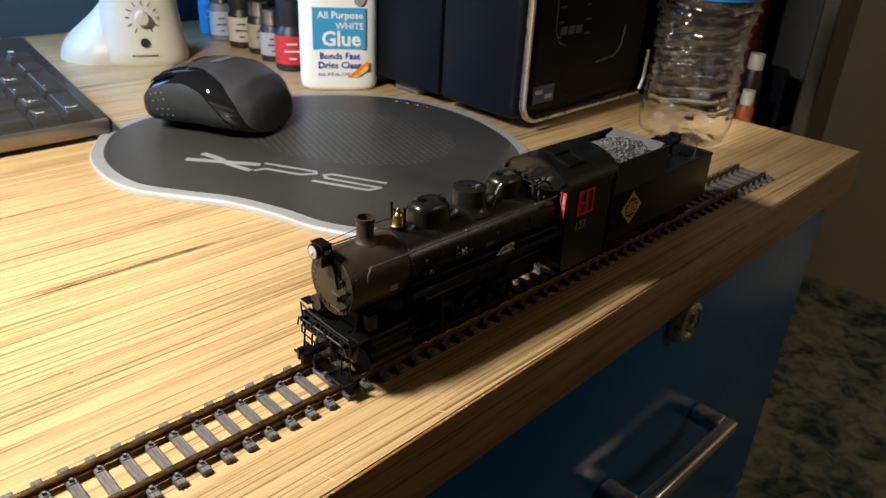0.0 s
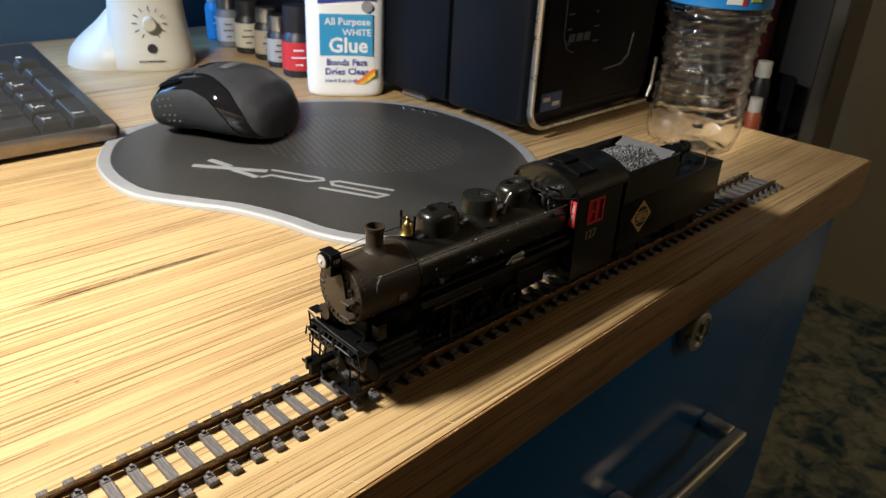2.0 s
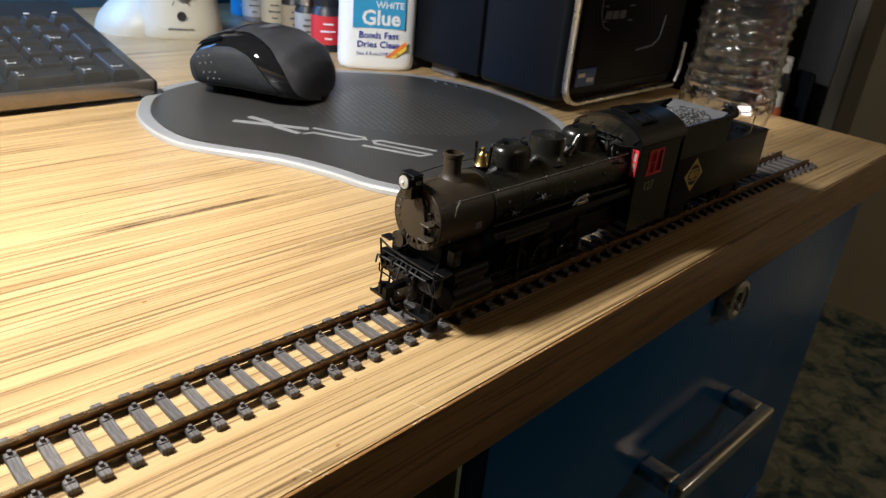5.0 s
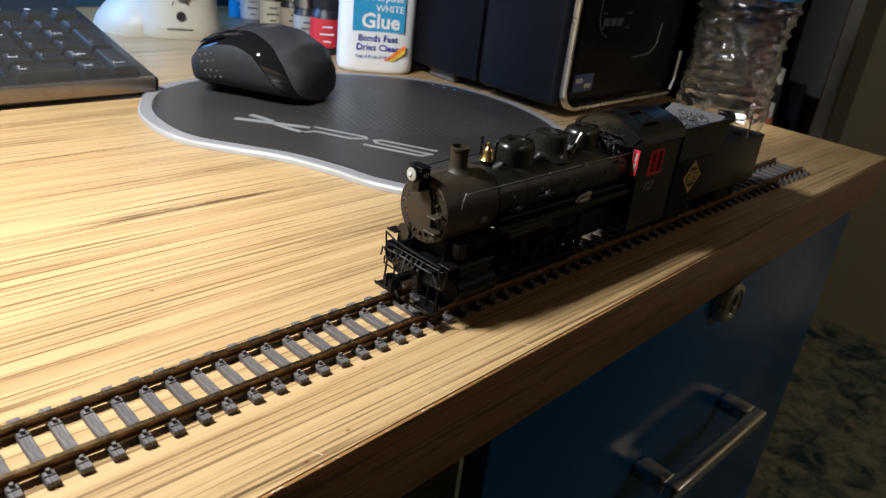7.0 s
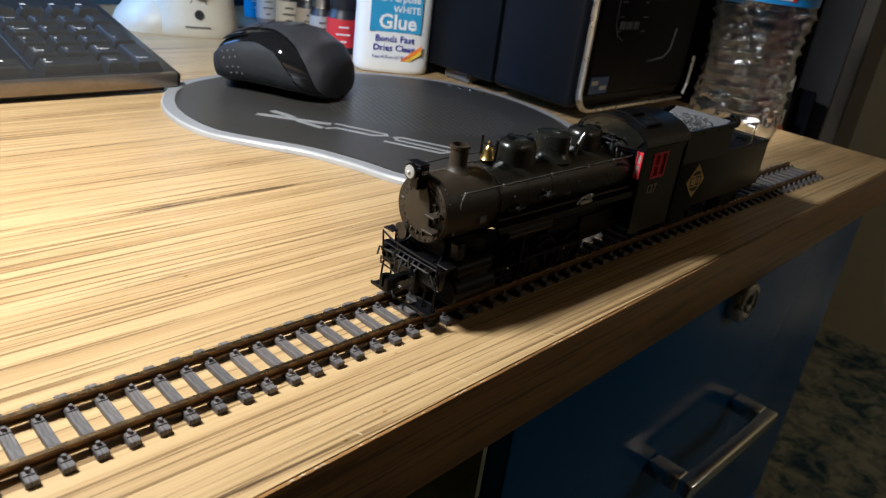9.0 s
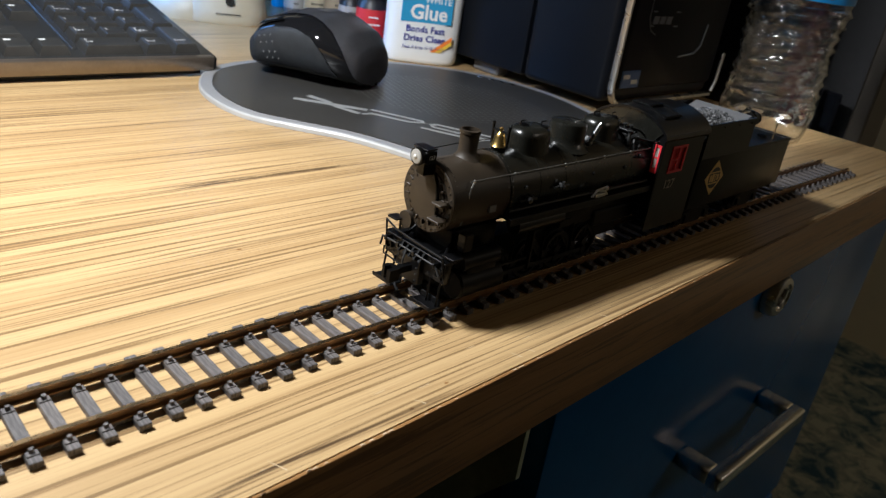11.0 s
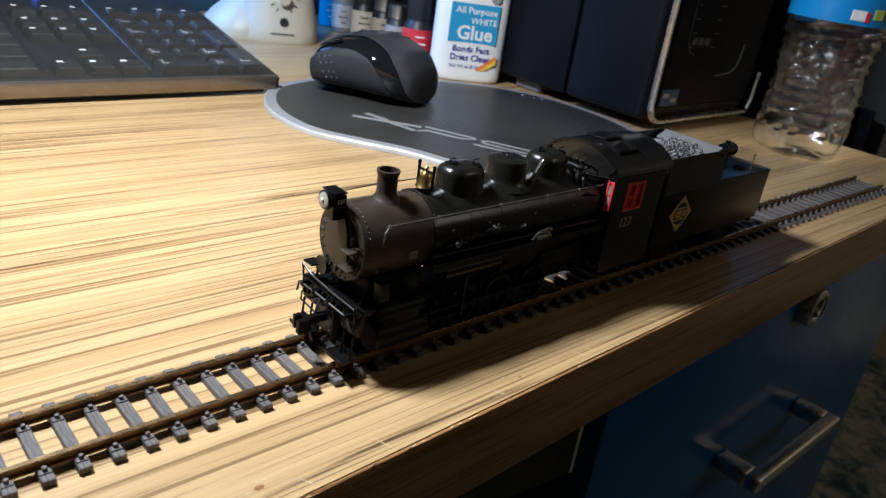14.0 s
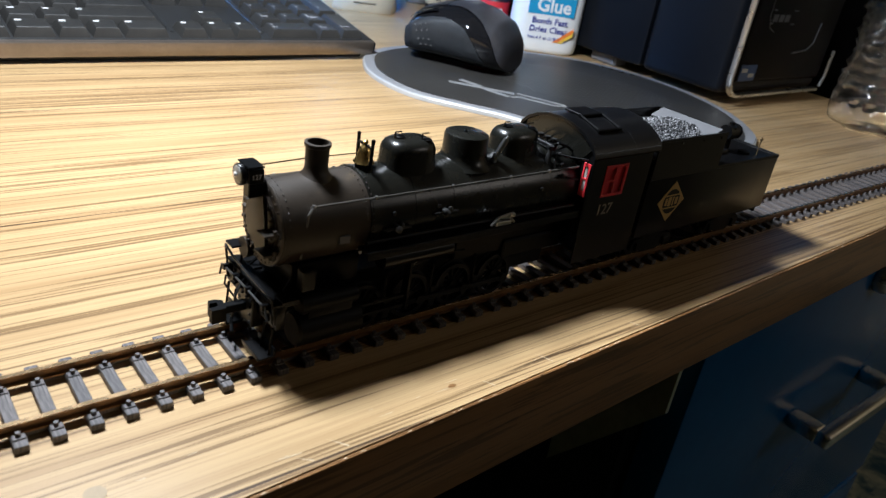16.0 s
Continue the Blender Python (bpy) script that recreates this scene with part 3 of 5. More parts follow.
        ball(bm, (72.4, y * 3.6, 56.4), 0.62, (1, 1, 1), 8, 5)
    rod(bm, (72.4, -3.8, 54.3), (72.4, 3.8, 54.3), 0.42, None, 8)
    frame_b = mm("bell_frame", bm, M_FRAME, lo, "black bell yoke")
    mm("bell", lathe(bmesh.new(), [(3.1, 49.3), (2.75, 49.8), (2.2, 51.0), (1.85, 52.4), (1.55, 53.4), (0.9, 54.0), (0.7, 54.3), (0.7, 55.4), (0.2, 55.8)], 28, Matrix.Translation((72.4, 0, 0))), M_BRASS, frame_b, "polished brass bell")
    d1 = mm("sand_dome", oval_dome(87.3, 8.3, 6.2, 55.4, 0.28), M_BOILER, lo, "long rounded black sand dome")
    for x, y in ((84.0, 0.4), (91.5, -2.6)):
        bm = lathe(bmesh.new(), [(1.7, 55.2), (1.7, 56.9), (1.2, 57.2), (0.2, 57.25)], 16, Matrix.Translation((x, y, -1.2 if x < 90 else -1.7)))
        pipe(bm, [(x - 1.6, y, 54.8), (x - 1.6, y, 57.0), (x + 0.6, y, 57.0)], 0.22)
        mm("filler_cap", bm, M_BLACK, d1, "small round filler cap")
    bm = lathe(bmesh.new(), [(9.6, 45.2), (8.4, 46.2), (7.4, 47.6), (7.0, 49.2), (7.0, 53.9), (6.7, 54.8), (5.8, 55.2), (0.1, 55.4)], 40, Matrix.Translation((109.3, 0, 0)))
    steam = mm("steam_dome", bm, M_BOILER, lo, "round flat-topped black steam dome")
    mm("stud", ball(bmesh.new(), (108.5, 0, 55.5), 0.5), M_BLACK, steam)
    d2 = mm("sand_dome", oval_dome(130.0, 8.2, 6.1, 55.6, 0.28), M_BOILER, lo, "rounded black rear sand dome")
    for x, y in ((126.6, 0.4), (134.6, -2.4)):
        bm = lathe(bmesh.new(), [(1.6, 55.2), (1.6, 56.9), (1.1, 57.2), (0.2, 57.25)], 16, Matrix.Translation((x, y, -1.0 if x < 130 else -1.5)))
        pipe(bm, [(x - 1.6, y, 54.8), (x - 1.6, y, 57.0), (x + 0.6, y, 57.0)], 0.22)
        mm("filler_cap", bm, M_BLACK, d2, "small round filler cap")
    bm = bmesh.new()
    rod(bm, (117.3, -5.5, 47.5), (120.2, -6.3, 54.2), 1.0, 0.95, 12)
    rod(bm, (120.2, -6.3, 54.2), (120.6, -6.4, 55.0), 0.5, 0.4, 10)
    ball(bm, (117.2, -5.5, 47.3), 1.1, (1, 1, 1), 10, 6)
    mm("whistle", bm, M_STEEL, lo, "dull silver whistle")
    # turret and piping before the cab
    turret = mm("steam_turret", rod(bmesh.new(), (142.5, -7.0, 49.5), (142.5, 7.0, 49.5), 1.1, None, 12), M_BLACK, lo, "black steam turret before the cab")
    for y in (-6.0, -3.2, 0.0, 3.2, 6.0):
        mm("pipe", pipe(bmesh.new(), [(142.5, y, 49.5), (144.5, y * 1.15, 50.8), (148.5, y * 1.2, 49.6), (152.0, y * 1.25, 47.5)], 0.42), M_BLACK, turret)
        bm = lathe(bmesh.new(), [(0.3, 49.6), (0.3, 51.9), (1.0, 52.0), (1.0, 52.4), (0.2, 52.45)], 12, Matrix.Translation((142.5, y, 0)))
        mm("valve", bm, M_STEELDARK, turret, "small valve with a hand wheel")
    for y, z in ((-8.5, 46.8), (-10.2, 43.8), (-11.6, 40.4)):
        mm("pipe", pipe(bmesh.new(), [(140.0, y, z + 0.6), (143.0, y - 0.9, z + 1.2), (147.0, y - 1.0, z), (151.5, y - 1.2, z - 0.8)], 0.4), M_BLACK, turret)
        mm("valve", ball(bmesh.new(), (143.0, y - 1.0, z + 1.2), 0.9, (1, 1, 1), 8, 5), M_STEELDARK, turret)
    mm("injector_pipe", pipe(bmesh.new(), [(140.6, -11.0, 43.0), (140.0, -10.4, 46.6), (141.5, -9.4, 48.4), (147.0, -12.0, 47.4), (152.0, -14.6, 47.0)], 0.34), M_STEELDARK, turret, "thin bent pipe into the cab")
    mm("whistle_valve", lathe(bmesh.new(), [(1.0, 45.0), (1.0, 48.0), (0.6, 48.6), (0.6, 50.4), (1.2, 50.6), (1.2, 51.0), (0.2, 51.2)], 12, Matrix.Translation((139.2, -8.2, 0))), M_STEELDARK, turret)
    for x in (76.0, 92.0, 114.0, 134.0):
        mm("washout_plug", ball(bmesh.new(), on_boiler(x, 12, RB + 0.6 + max(0, (x - 100) / 55)), 0.7, (1, 0.7, 1), 8, 5), M_STEELDARK, boiler)
    # hand rails with posts
    for side in (-1, 1):
        pts = [on_boiler(x, 35, 13.7 + max(0, (x - 100) / 55)) for x in (51, 70, 97, 120, 137, 151)]
        pts = [(x, y if side < 0 else -y, z) for x, y, z in pts]
        f = on_boiler(49.2, 27, 13.4)
        g = on_boiler(48.8, -35, 12.5)
        lead = [(g[0], g[1] * -side, g[2]), (f[0], f[1] * -side, f[2])]
        rail = mm("hand_rail", pipe(bmesh.new(), lead + pts, 0.34), M_WIRE, lo, "thin steel wire hand rail")
        for x, y, z in pts[:-1]:
            bm = rod(bmesh.new(), (x, y * 0.86, CZ + (z - CZ) * 0.86), (x, y, z), 0.3, 0.3, 6)
            ball(bm, (x, y, z), 0.62, (1, 1, 1), 8, 5)
            mm("post", bm, M_STEEL, rail)
    mm("bell_cord", pipe(bmesh.new(), [(42.0, 1.5, 51.0), (56, 3.9, 50.5), (72, 3.4, 50.6)], 0.16), M_FRAME, lo, "thin cord to the bell")
    # running boards, pipes, check valves
    for side in (-1, 1):
        bm = box(bmesh.new(), (66.0, 11.0, 28.6), (152.5, 16.2, 29.4), 0.12)
        box(bm, (66.0, 15.6, 26.9), (152.5, 16.25, 28.7), 0.1)
        if side < 0:
            lay(bm, Matrix.Scale(-1, 4, (0, 1, 0)))
        mm("running_board", bm, M_BLACK, lo, "narrow black running board")
    bm = bmesh.new()
    pipe(bm, [(67, -13.4, 31.2), (110, -13.9, 31.2), (150, -14.3, 31.0)], 0.7, 8)
    mm("pipe", bm, M_BLACK, lo, "long black pipe along the boiler")
    for x, z in ((77, 33.5), (94, 36.0)):
        bm = pipe(bmesh.new(), [(x - 4, -12.9, z), (x, -13.4, z + 0.5), (x + 5, -13.0, z)], 0.45)
        lathe(bm, [(1.1, -1.2), (1.1, 1.2), (0.5, 1.9), (0.2, 2.0)], 10, pose(x, -13.2, z + 0.4, 90))
        ball(bm, (x + 1.6, -13.2, z + 1.1), 0.8, (1, 1, 1), 8, 5)
        mm("check_valve", bm, M_STEELDARK, lo, "small dull silver boiler fitting")
    bm = bmesh.new()
    pipe(bm, [(111, -15.6, 30.0), (114, -15.9, 32.6), (118.5, -15.9, 32.0), (121, -15.6, 30.0)], 0.5)
    pipe(bm, [(114, -15.9, 32.6), (118.5, -15.9, 33.2)], 0.45)
    box(bm, (113, -16.2, 29.6), (119.5, -14.8, 31.0), 0.2)
    ball(bm, (119.5, -16.0, 32.8), 0.9, (1, 1, 1), 8, 5)
    mm("injector", bm, M_STEEL, lo, "dull silver injector with pipes")
    bm = box(bmesh.new(), (59.0, -12.35, 31.6), (62.3, -11.2, 34.0), 0.1)
    mm("builders_plate", bm, M_COALBACK, smoke, "small pale plate on the smokebox side")
    bm = rod(bmesh.new(), (73.0, -12.2, 24.5), (98.0, -12.2, 24.5), 3.1, None, 20)
    mm("air_tank", bm, M_BLACK, lo, "black air reservoir under the running board")
    # cab
    arch = [(-18.2, 48.6), (-17.6, 50.6), (-15.0, 53.2), (-11.0, 55.4), (-6.0, 57.0), (0, 57.6), (6.0, 57.0), (11.0, 55.4), (15.0, 53.2), (17.6, 50.6), (18.2, 48.6)]
    low = [(y * 0.965, z - 0.85) for y, z in arch]
    bm = prism(bmesh.new(), arch + low[::-1], 150.6, 187.0, Matrix(((0, 0, 1, 0), (1, 0, 0, 0), (0, 1, 0, 0), (0, 0, 0, 1))))
    roof = mm("cab_roof", bm, M_BLACK, lo, "arched black cab roof with rivets")
    bm = bmesh.new()
    for x in (151.6, 172.5, 185.5):
        for k in range(26):
            f = k / 25 * (len(arch) - 1)
            i = min(int(f), len(arch) - 2)
            y = arch[i][0] + (arch[i + 1][0] - arch[i][0]) * (f - i)
            z = arch[i][1] + (arch[i + 1][1] - arch[i][1]) * (f - i)
            ball(bm, (x, y, z), 0.24, (1, 1, 1), 5, 3)
    for k in range(30):
        ball(bm, (151.6 + k * 1.18, -17.8, 50.2), 0.24, (1, 1, 1), 5, 3)
    # lighter than the roof so that each rivet carries a painted highlight
    mm("rivet", bm, M_STEELDARK, roof)["kind"] = "stuff"
    bm = bmesh.new()
    hz = lambda y: 57.6 - y * y / 55
    for y0, y1 in ((-11.5, -2.5),):
        for xa, xb in ((157.0, 158.0), (168.0, 169.0)):
            rod(bm, (xa + 0.5, y0, hz(y0) + 0.5), (xa + 0.5, y1, hz(y1) + 0.5), 0.55, None, 6)
        for y in (y0, y1):
            rod(bm, (157.0, y, hz(y) + 0.5), (169.0, y, hz(y) + 0.5), 0.55, None, 6)
    lid = box(bm, (158.0, -2.6, 57.6), (168.5, 5.5, 58.4), 0.15)
    mm("roof_hatch", lid, M_FRAME, roof, "open roof ventilator hatch")
    for side in (-1, 1):
        y0, y1 = 16.7, 17.3
        bm = bmesh.new()
        gx, gz = (152.5, 159.2, 171.0, 184.0), (9.0, 33.6, 45.2, 50.2)
        for i in range(3):
            for j in range(3):
                if (i, j) != (1, 1):
                    box(bm, (gx[i], y0, gz[j]), (gx[i + 1], y1, gz[j + 1]))
        bmesh.ops.remove_doubles(bm, verts=bm.verts, dist=0.001)
        if side < 0:
            lay(bm, Matrix.Scale(-1, 4, (0, 1, 0)))
        wall = mm("cab_side", bm, M_BLACK, lo, "black cab side", OX, 30)
        bm = bmesh.new()
        yf = (17.0, 17.6)
        for a, b in (((159.2, 33.6), (160.4, 45.2)), ((169.8, 33.6), (171.0, 45.2)), ((160.4, 33.6), (169.8, 34.7)), ((160.4, 44.1), (169.8, 45.2)), ((164.6, 34.7), (165.7, 44.1)), ((160.4, 38.9), (164.6, 39.6))):
            box(bm, (a[0], yf[0], a[1]), (b[0], yf[1], b[1]), 0.06)
        box(bm, (160.0, 16.2, 34.0), (170.2, 16.6, 44.8))
        if side < 0:
            lay(bm, Matrix.Scale(-1, 4, (0, 1, 0)))
        mm("cab_window", bm, M_RED, wall, "red cab window sash")
        bm = letters("127", 5.6, 0.05, 0.05)
        lay(bm, pose(163.4, side * 17.36, 28.6, 90, 0, 0 if side < 0 else 180))
        mm("engine_number", bm, M_CREAM, wall, "cream engine number lettering")
        # front bulkhead beside the boiler, with a slim red door window
        bm = bmesh.new()
        box(bm, (151.9, 12.2, 20.0), (152.5, 13.6, 50.8))
        box(bm, (151.9, 16.2, 20.0), (152.5, 17.2, 49.8))
        box(bm, (151.9, 13.6, 20.0), (152.5, 16.2, 34.6))
        box(bm, (151.9, 13.6, 45.6), (152.5, 16.2, 51.2))
        if side < 0:
            lay(bm, Matrix.Scale(-1, 4, (0, 1, 0)))
        bulk = mm("cab_front", bm, M_BLACK, lo, "black cab front wall", OX, 30)
        bm = bmesh.new()
        for a, b in (((13.5, 34.4), (14.2, 46.0)), ((15.7, 34.4), (16.5, 46.0)), ((14.2, 34.4), (15.7, 36.4)), ((14.2, 44.8), (15.7, 46.0)), ((14.2, 40.4), (15.7, 41.0))):
            box(bm, (151.5, a[0], a[1]), (152.3, b[0], b[1]), 0.05)
        if side < 0:
            lay(bm, Matrix.Scale(-1, 4, (0, 1, 0)))
        front = mm("cab_window", bm, M_RED, bulk, "narrow red front window frame")
        # the pane's pale colour stands in for a white reflection in the glass
        bm = box(bmesh.new(), (151.8, 14.0, 36.2), (152.0, 15.9, 45.0))
        if side < 0:
            lay(bm, Matrix.Scale(-1, 4, (0, 1, 0)))
        mm("pane", bm, M_LENS, bulk, "pane with a pale reflection painted in")
    crown = [(-12.1, 46.5)] + [(y * 0.955, z - 0.9) for y, z in arch if abs(y) < 13] + [(12.1, 46.5)]
    crown = [(-16.0, 51.3)] + crown[1:-1] + [(16.0, 51.3), (12.1, 46.5), (-12.1, 46.5)]
    mm("cab_front", prism(bmesh.new(), crown, 151.2, 151.85, Matrix(((0, 0, 1, 0), (1, 0, 0, 0), (0, 1, 0, 0), (0, 0, 0, 1)))), M_BOILER, lo, "arched black upper cab front", OX, 30)
    mm("cab_floor", box(bmesh.new(), (152.6, -16.6, 14.0), (186.0, 16.6, 15.2)), M_FRAME, lo)
    mm("backhead", box(bmesh.new(), (152.8, -9.5, 15.3), (158.5, 9.5, 44.0), 1.5, 2), M_FRAME, lo)
    # firebox and frames
    bm = box(bmesh.new(), (104, -9.6, 16.0), (152, 9.6, 33.0), 1.0, 2)
    box(bm, (124, -10.8, 13.6), (152, 10.8, 20.0), 0.6)
    mm("firebox", bm, M_FRAME, lo, "black firebox")
    bm = box(bmesh.new(), (46, -4.6, 4.6), (151, 4.6, 17.0), 0.4)
    box(bm, (50, -8, 14), (62, 8, 26), 0.8)
    mm("main_frame", bm, M_FRAME, lo, "black frame between the wheels")
    bm = bmesh.new()
    for x in (79.2, 96.7, 114.2):
        box(bm, (x - 1.2, -10.3, 2.2), (x + 1.2, -9.4, 9.0), 0.2)
        pipe(bm, [(x - 1.2, -9.9, 9.0), (x - 1.2, -9.9, 17.0)], 0.4)
    mm("brake_gear", bm, M_FRAME, lo)
    # cylinders, crosshead guides
    for side in (-1, 1):
        bm = rod(bmesh.new(), (46.5, 13.0, 9.0), (65.5, 13.0, 9.0), 5.0, None, 28)
        rod(bm, (45.8, 13.0, 9.0), (46.6, 13.0, 9.0), 4.4, 5.0, 28)
        rod(bm, (47.5, 13.0, 16.5), (64.5, 13.0, 16.5), 3.2, None, 24)
        box(bm, (49.0, 9.0, 8.0), (63.0, 16.0, 17.0), 0.6, 2)
        for k in range(10):
            a = 2 * math.pi * k / 10
            ball(bm, (46.2, 13.0 + 4.0 * math.cos(a), 9.0 + 4.0 * math.sin(a)), 0.35, (1, 1, 1), 6, 4)
        if side < 0:
            lay(bm, Matrix.Scale(-1, 4, (0, 1, 0)))
        mm("cylinder", bm, M_FRAME, lo, "black steam cylinder")
        bm = bmesh.new()
        for z in (7.4, 10.6):
            box(bm, (65.5, 12.2, z - 0.4), (84.0, 13.2, z + 0.4))
        box(bm, (83.2, 11.0, 6.0), (84.2, 14.0, 22.0), 0.1)
        pipe(bm, [(84, 13.0, 20.0), (92, 13.2, 22.5), (104, 13.2, 22.0)], 0.5)
        if side < 0:
            lay(bm, Matrix.Scale(-1, 4, (0, 1, 0)))
        mm("crosshead_guide", bm, M_FRAME, lo)
    # wheels, side rods
    data = wheel_pieces(WHEEL_R, 13, True)
    for side in (-1, 1):
        for x in AXLES:
            w = wheel_of(data, 13, lo)
            wheels.append((w, (x - OX) / 1000, 0.0083 * side, WHEEL_R / 1000, side))
        bm = bmesh.new()
        box(bm, (-27.5, -0.45, -0.8), (27.5, 0.45, 0.8), 0.15)
        for x in AXLES:
            rod(bm, (x - 96.75, -0.7, 0), (x - 96.75, 0.7, 0), 1.6, None, 14)
        r = part("side_rod", lay(bm, Matrix.Scale(0.001, 4)), M_FRAME, lo, "black side rod")
        rods.append((r, (96.75 - OX) / 1000, 0.0108 * side, side))
    for x in AXLES:
        mm("axle", rod(bmesh.new(), (x, -8.0, WHEEL_R), (x, 8.0, WHEEL_R), 1.2, None, 10), M_FRAME, lo)
    # front deck, buffer beam, steps
    # the nose parts share one offset along and above the rails
    def nose(name, bm, *rest):
        return mm(name, lay(bm, Matrix.Translation((4.0, 0, -2.6))), *rest)
    bm = box(bmesh.new(), (38.2, -14.0, 19.6), (53.5, 14.0, 20.4), 0.1)
    for y in (-9.5, 9.5):
        pipe(bm, [(40, y, 20.2), (46, y * 0.8, 27.0)], 0.5)
    nose("front_deck", bm, M_BLACK, lo, "black front deck")
    arc = [(42.6, 20.4)] + [(49.0 - 6.4 * math.cos(a), 20.4 + 5.2 * math.sin(a)) for a in np.linspace(0.12, math.pi / 2, 9)] + [(52.0, 25.6), (52.0, 20.4)]
    nose("saddle_cover", prism(bmesh.new(), arc, -8.6, 8.6, Matrix(((1, 0, 0, 0), (0, 0, 1, 0), (0, 1, 0, 0), (0, 0, 0, 1)))), M_BLACK, lo, "smooth rounded cover over the cylinder saddle", OX, 40)
    beam = nose("buffer_beam", box(bmesh.new(), (36.2, -14.8, 13.4), (38.8, 14.8, 20.6), 0.3, 2), M_BLACK, lo, "black front buffer beam with bolts")
    for y in (-13.2, -10.4, -7.6, 7.6, 10.4, 13.2):
        for z in (14.8, 18.9):
            nose("bolt", rod(bmesh.new(), (35.8, y, z), (36.4, y, z), 0.42, 0.45, 6), M_STEELDARK, beam)
    nose("top_lip", box(bmesh.new(), (35.5, -14.9, 20.5), (39.4, 14.9, 21.2), 0.15), M_BLACK, beam)
    nose("coupler_pocket", box(bmesh.new(), (34.4, -4.6, 8.8), (37.2, 4.6, 17.8), 0.3), M_BLACK, beam)
    for y in (-5.2, -2.6, 0.0, 2.6, 5.2):
        nose("rib", prism(bmesh.new(), [(33.2, 17.9), (36.4, 17.9), (36.4, 21.0), (35.6, 21.0)], y - 0.35, y + 0.35, Matrix(((1, 0, 0, 0), (0, 0, 1, 0), (0, 1, 0, 0), (0, 0, 0, 1)))), M_BLACK, beam)
    for y in (-3.4, 3.4):
        for z in (10.4, 12.6, 14.8):
            nose("bolt", ball(bmesh.new(), (34.3, y, z), 0.42, (1, 1, 1), 6, 4), M_STEELDARK, beam)
    lever = nose("uncoupling_lever", pipe(bmesh.new(), [(33.6, 14.6, 16.2), (34.0, 14.2, 19.4), (34.2, 5.0, 19.6), (34.2, -12.0, 19.4), (33.8, -14.4, 16.8)], 0.34), M_STEELDARK, lo, "thin bent uncoupling lever")
    nose("lift_arm", pipe(bmesh.new(), [(34.2, 2.0, 19.6), (32.2, 1.0, 17.0), (31.0, 0.4, 10.6)], 0.36), M_STEELDARK, lever)
    for y in (-11.4, -1.6, 6.2, 12.4):
        nose("bracket", box(bmesh.new(), (33.5, y - 0.6, 18.6), (36.4, y + 0.6, 20.3), 0.15), M_BLACK, lever)
    for y in (-12.4, 12.4):
        bm = lathe(bmesh.new(), [(1.7, 0.0), (1.7, 1.2), (1.2, 1.3), (1.0, 0.5), (0.1, 0.5)], 16, pose(36.4, y, 16.8, 0, -90, 0))
        nose("poling_pocket", bm, M_BLACK, beam, "round poling pocket")
    for y in (-11.0, -6.5, 6.5, 11.0):
        nose("deck_strap", box(bmesh.new(), (39.6, y - 0.5, 20.3), (42.4, y + 0.5, 20.9), 0.12), M_BLACK, lo)
    bm = bmesh.new()
    for y in (-13.6, -9.0, 9.0, 13.6):
        pipe(bm, [(36.0, y, 13.6), (35.2, y, 5.2)], 0.38)
    nose("step_hanger", bm, M_FRAME, lo)
    for y0, y1 in ((-14.6, -5.0), (5.0, 14.6)):
        bm = box(bmesh.new(), (31.6, y0, 1.6), (36.6, y1, 2.2), 0.08)
        box(bm, (31.5, y0, 2.2), (31.9, y1, 3.0), 0.06)
        box(bm, (36.2, y0, 2.2), (36.7, y1, 4.4), 0.06)
        mm("footboard", lay(bm, Matrix.Translation((4.0, 0, 0.8))), M_BLACK, lo, "black footboard step")
    bm = pipe(bmesh.new(), [(36.2, 14.2, 14.0), (35.0, 14.2, 25.4), (35.2, 9.0, 23.6), (35.2, 0, 23.0), (35.2, -13.8, 22.6), (36.2, -14.2, 15.0)], 0.36)
    for y in (-6.5, 6.5):
        rod(bm, (36.0, y, 20.8), (35.2, y, 23.2), 0.3, None, 6)
    nose("hand_rail", bm, M_BLACK, lo, "thin front hand rail")
    bm = pipe(bmesh.new(), [(35.4, 14.5, 15.5), (34.6, 13.5, 13.2), (34.2, 5.0, 13.0), (33.6, 1.0, 12.4)], 0.3)
    pipe(bm, [(35.0, 5.6, 12.0), (33.2, 5.4, 8.0), (32.2, 3.0, 5.6), (31.2, 0.6, 5.4)], 0.55)
    nose("air_hose", bm, M_FRAME, lo, "hanging front air hose")
    bm = box(bmesh.new(), (30.5, -1.2, 7.2), (37.0, 1.2, 9.6), 0.2)
    prism(bm, [(26.6, -2.6), (30.6, -2.6), (31.2, 1.6), (29.6, 2.6), (27.6, 2.6), (27.4, 1.2), (29.4, 1.0), (29.2, -0.8), (26.6, -0.9)], 6.0, 10.2)
    mm("coupler", lay(bm, Matrix.Translation((1.5, 0, 3.0))), M_FRAME, lo, "black knuckle coupler")
    bm = box(bmesh.new(), (38.6, 9.0, 24.0), (42.6, 13.6, 24.6), 0.08)
    rod(bm, (42.3, 11.0, 16.6), (42.3, 11.0, 24.0), 0.4, None, 6)
    mm("step_plate", bm, M_BLACK, lo, "small square step plate")
    bm = box(bmesh.new(), (41.0, -16.6, 19.6), (45.6, -11.6, 20.2), 0.08)
    rod(bm, (43.4, -14, 16.6), (43.4, -14, 19.7), 0.4, None, 6)
    mm("step_plate", bm, M_BLACK, lo, "small square step plate")
    bm = rod(bmesh.new(), (41.0, 7.6, 24.8), (43.0, 7.6, 24.8), 3.0, None, 24)
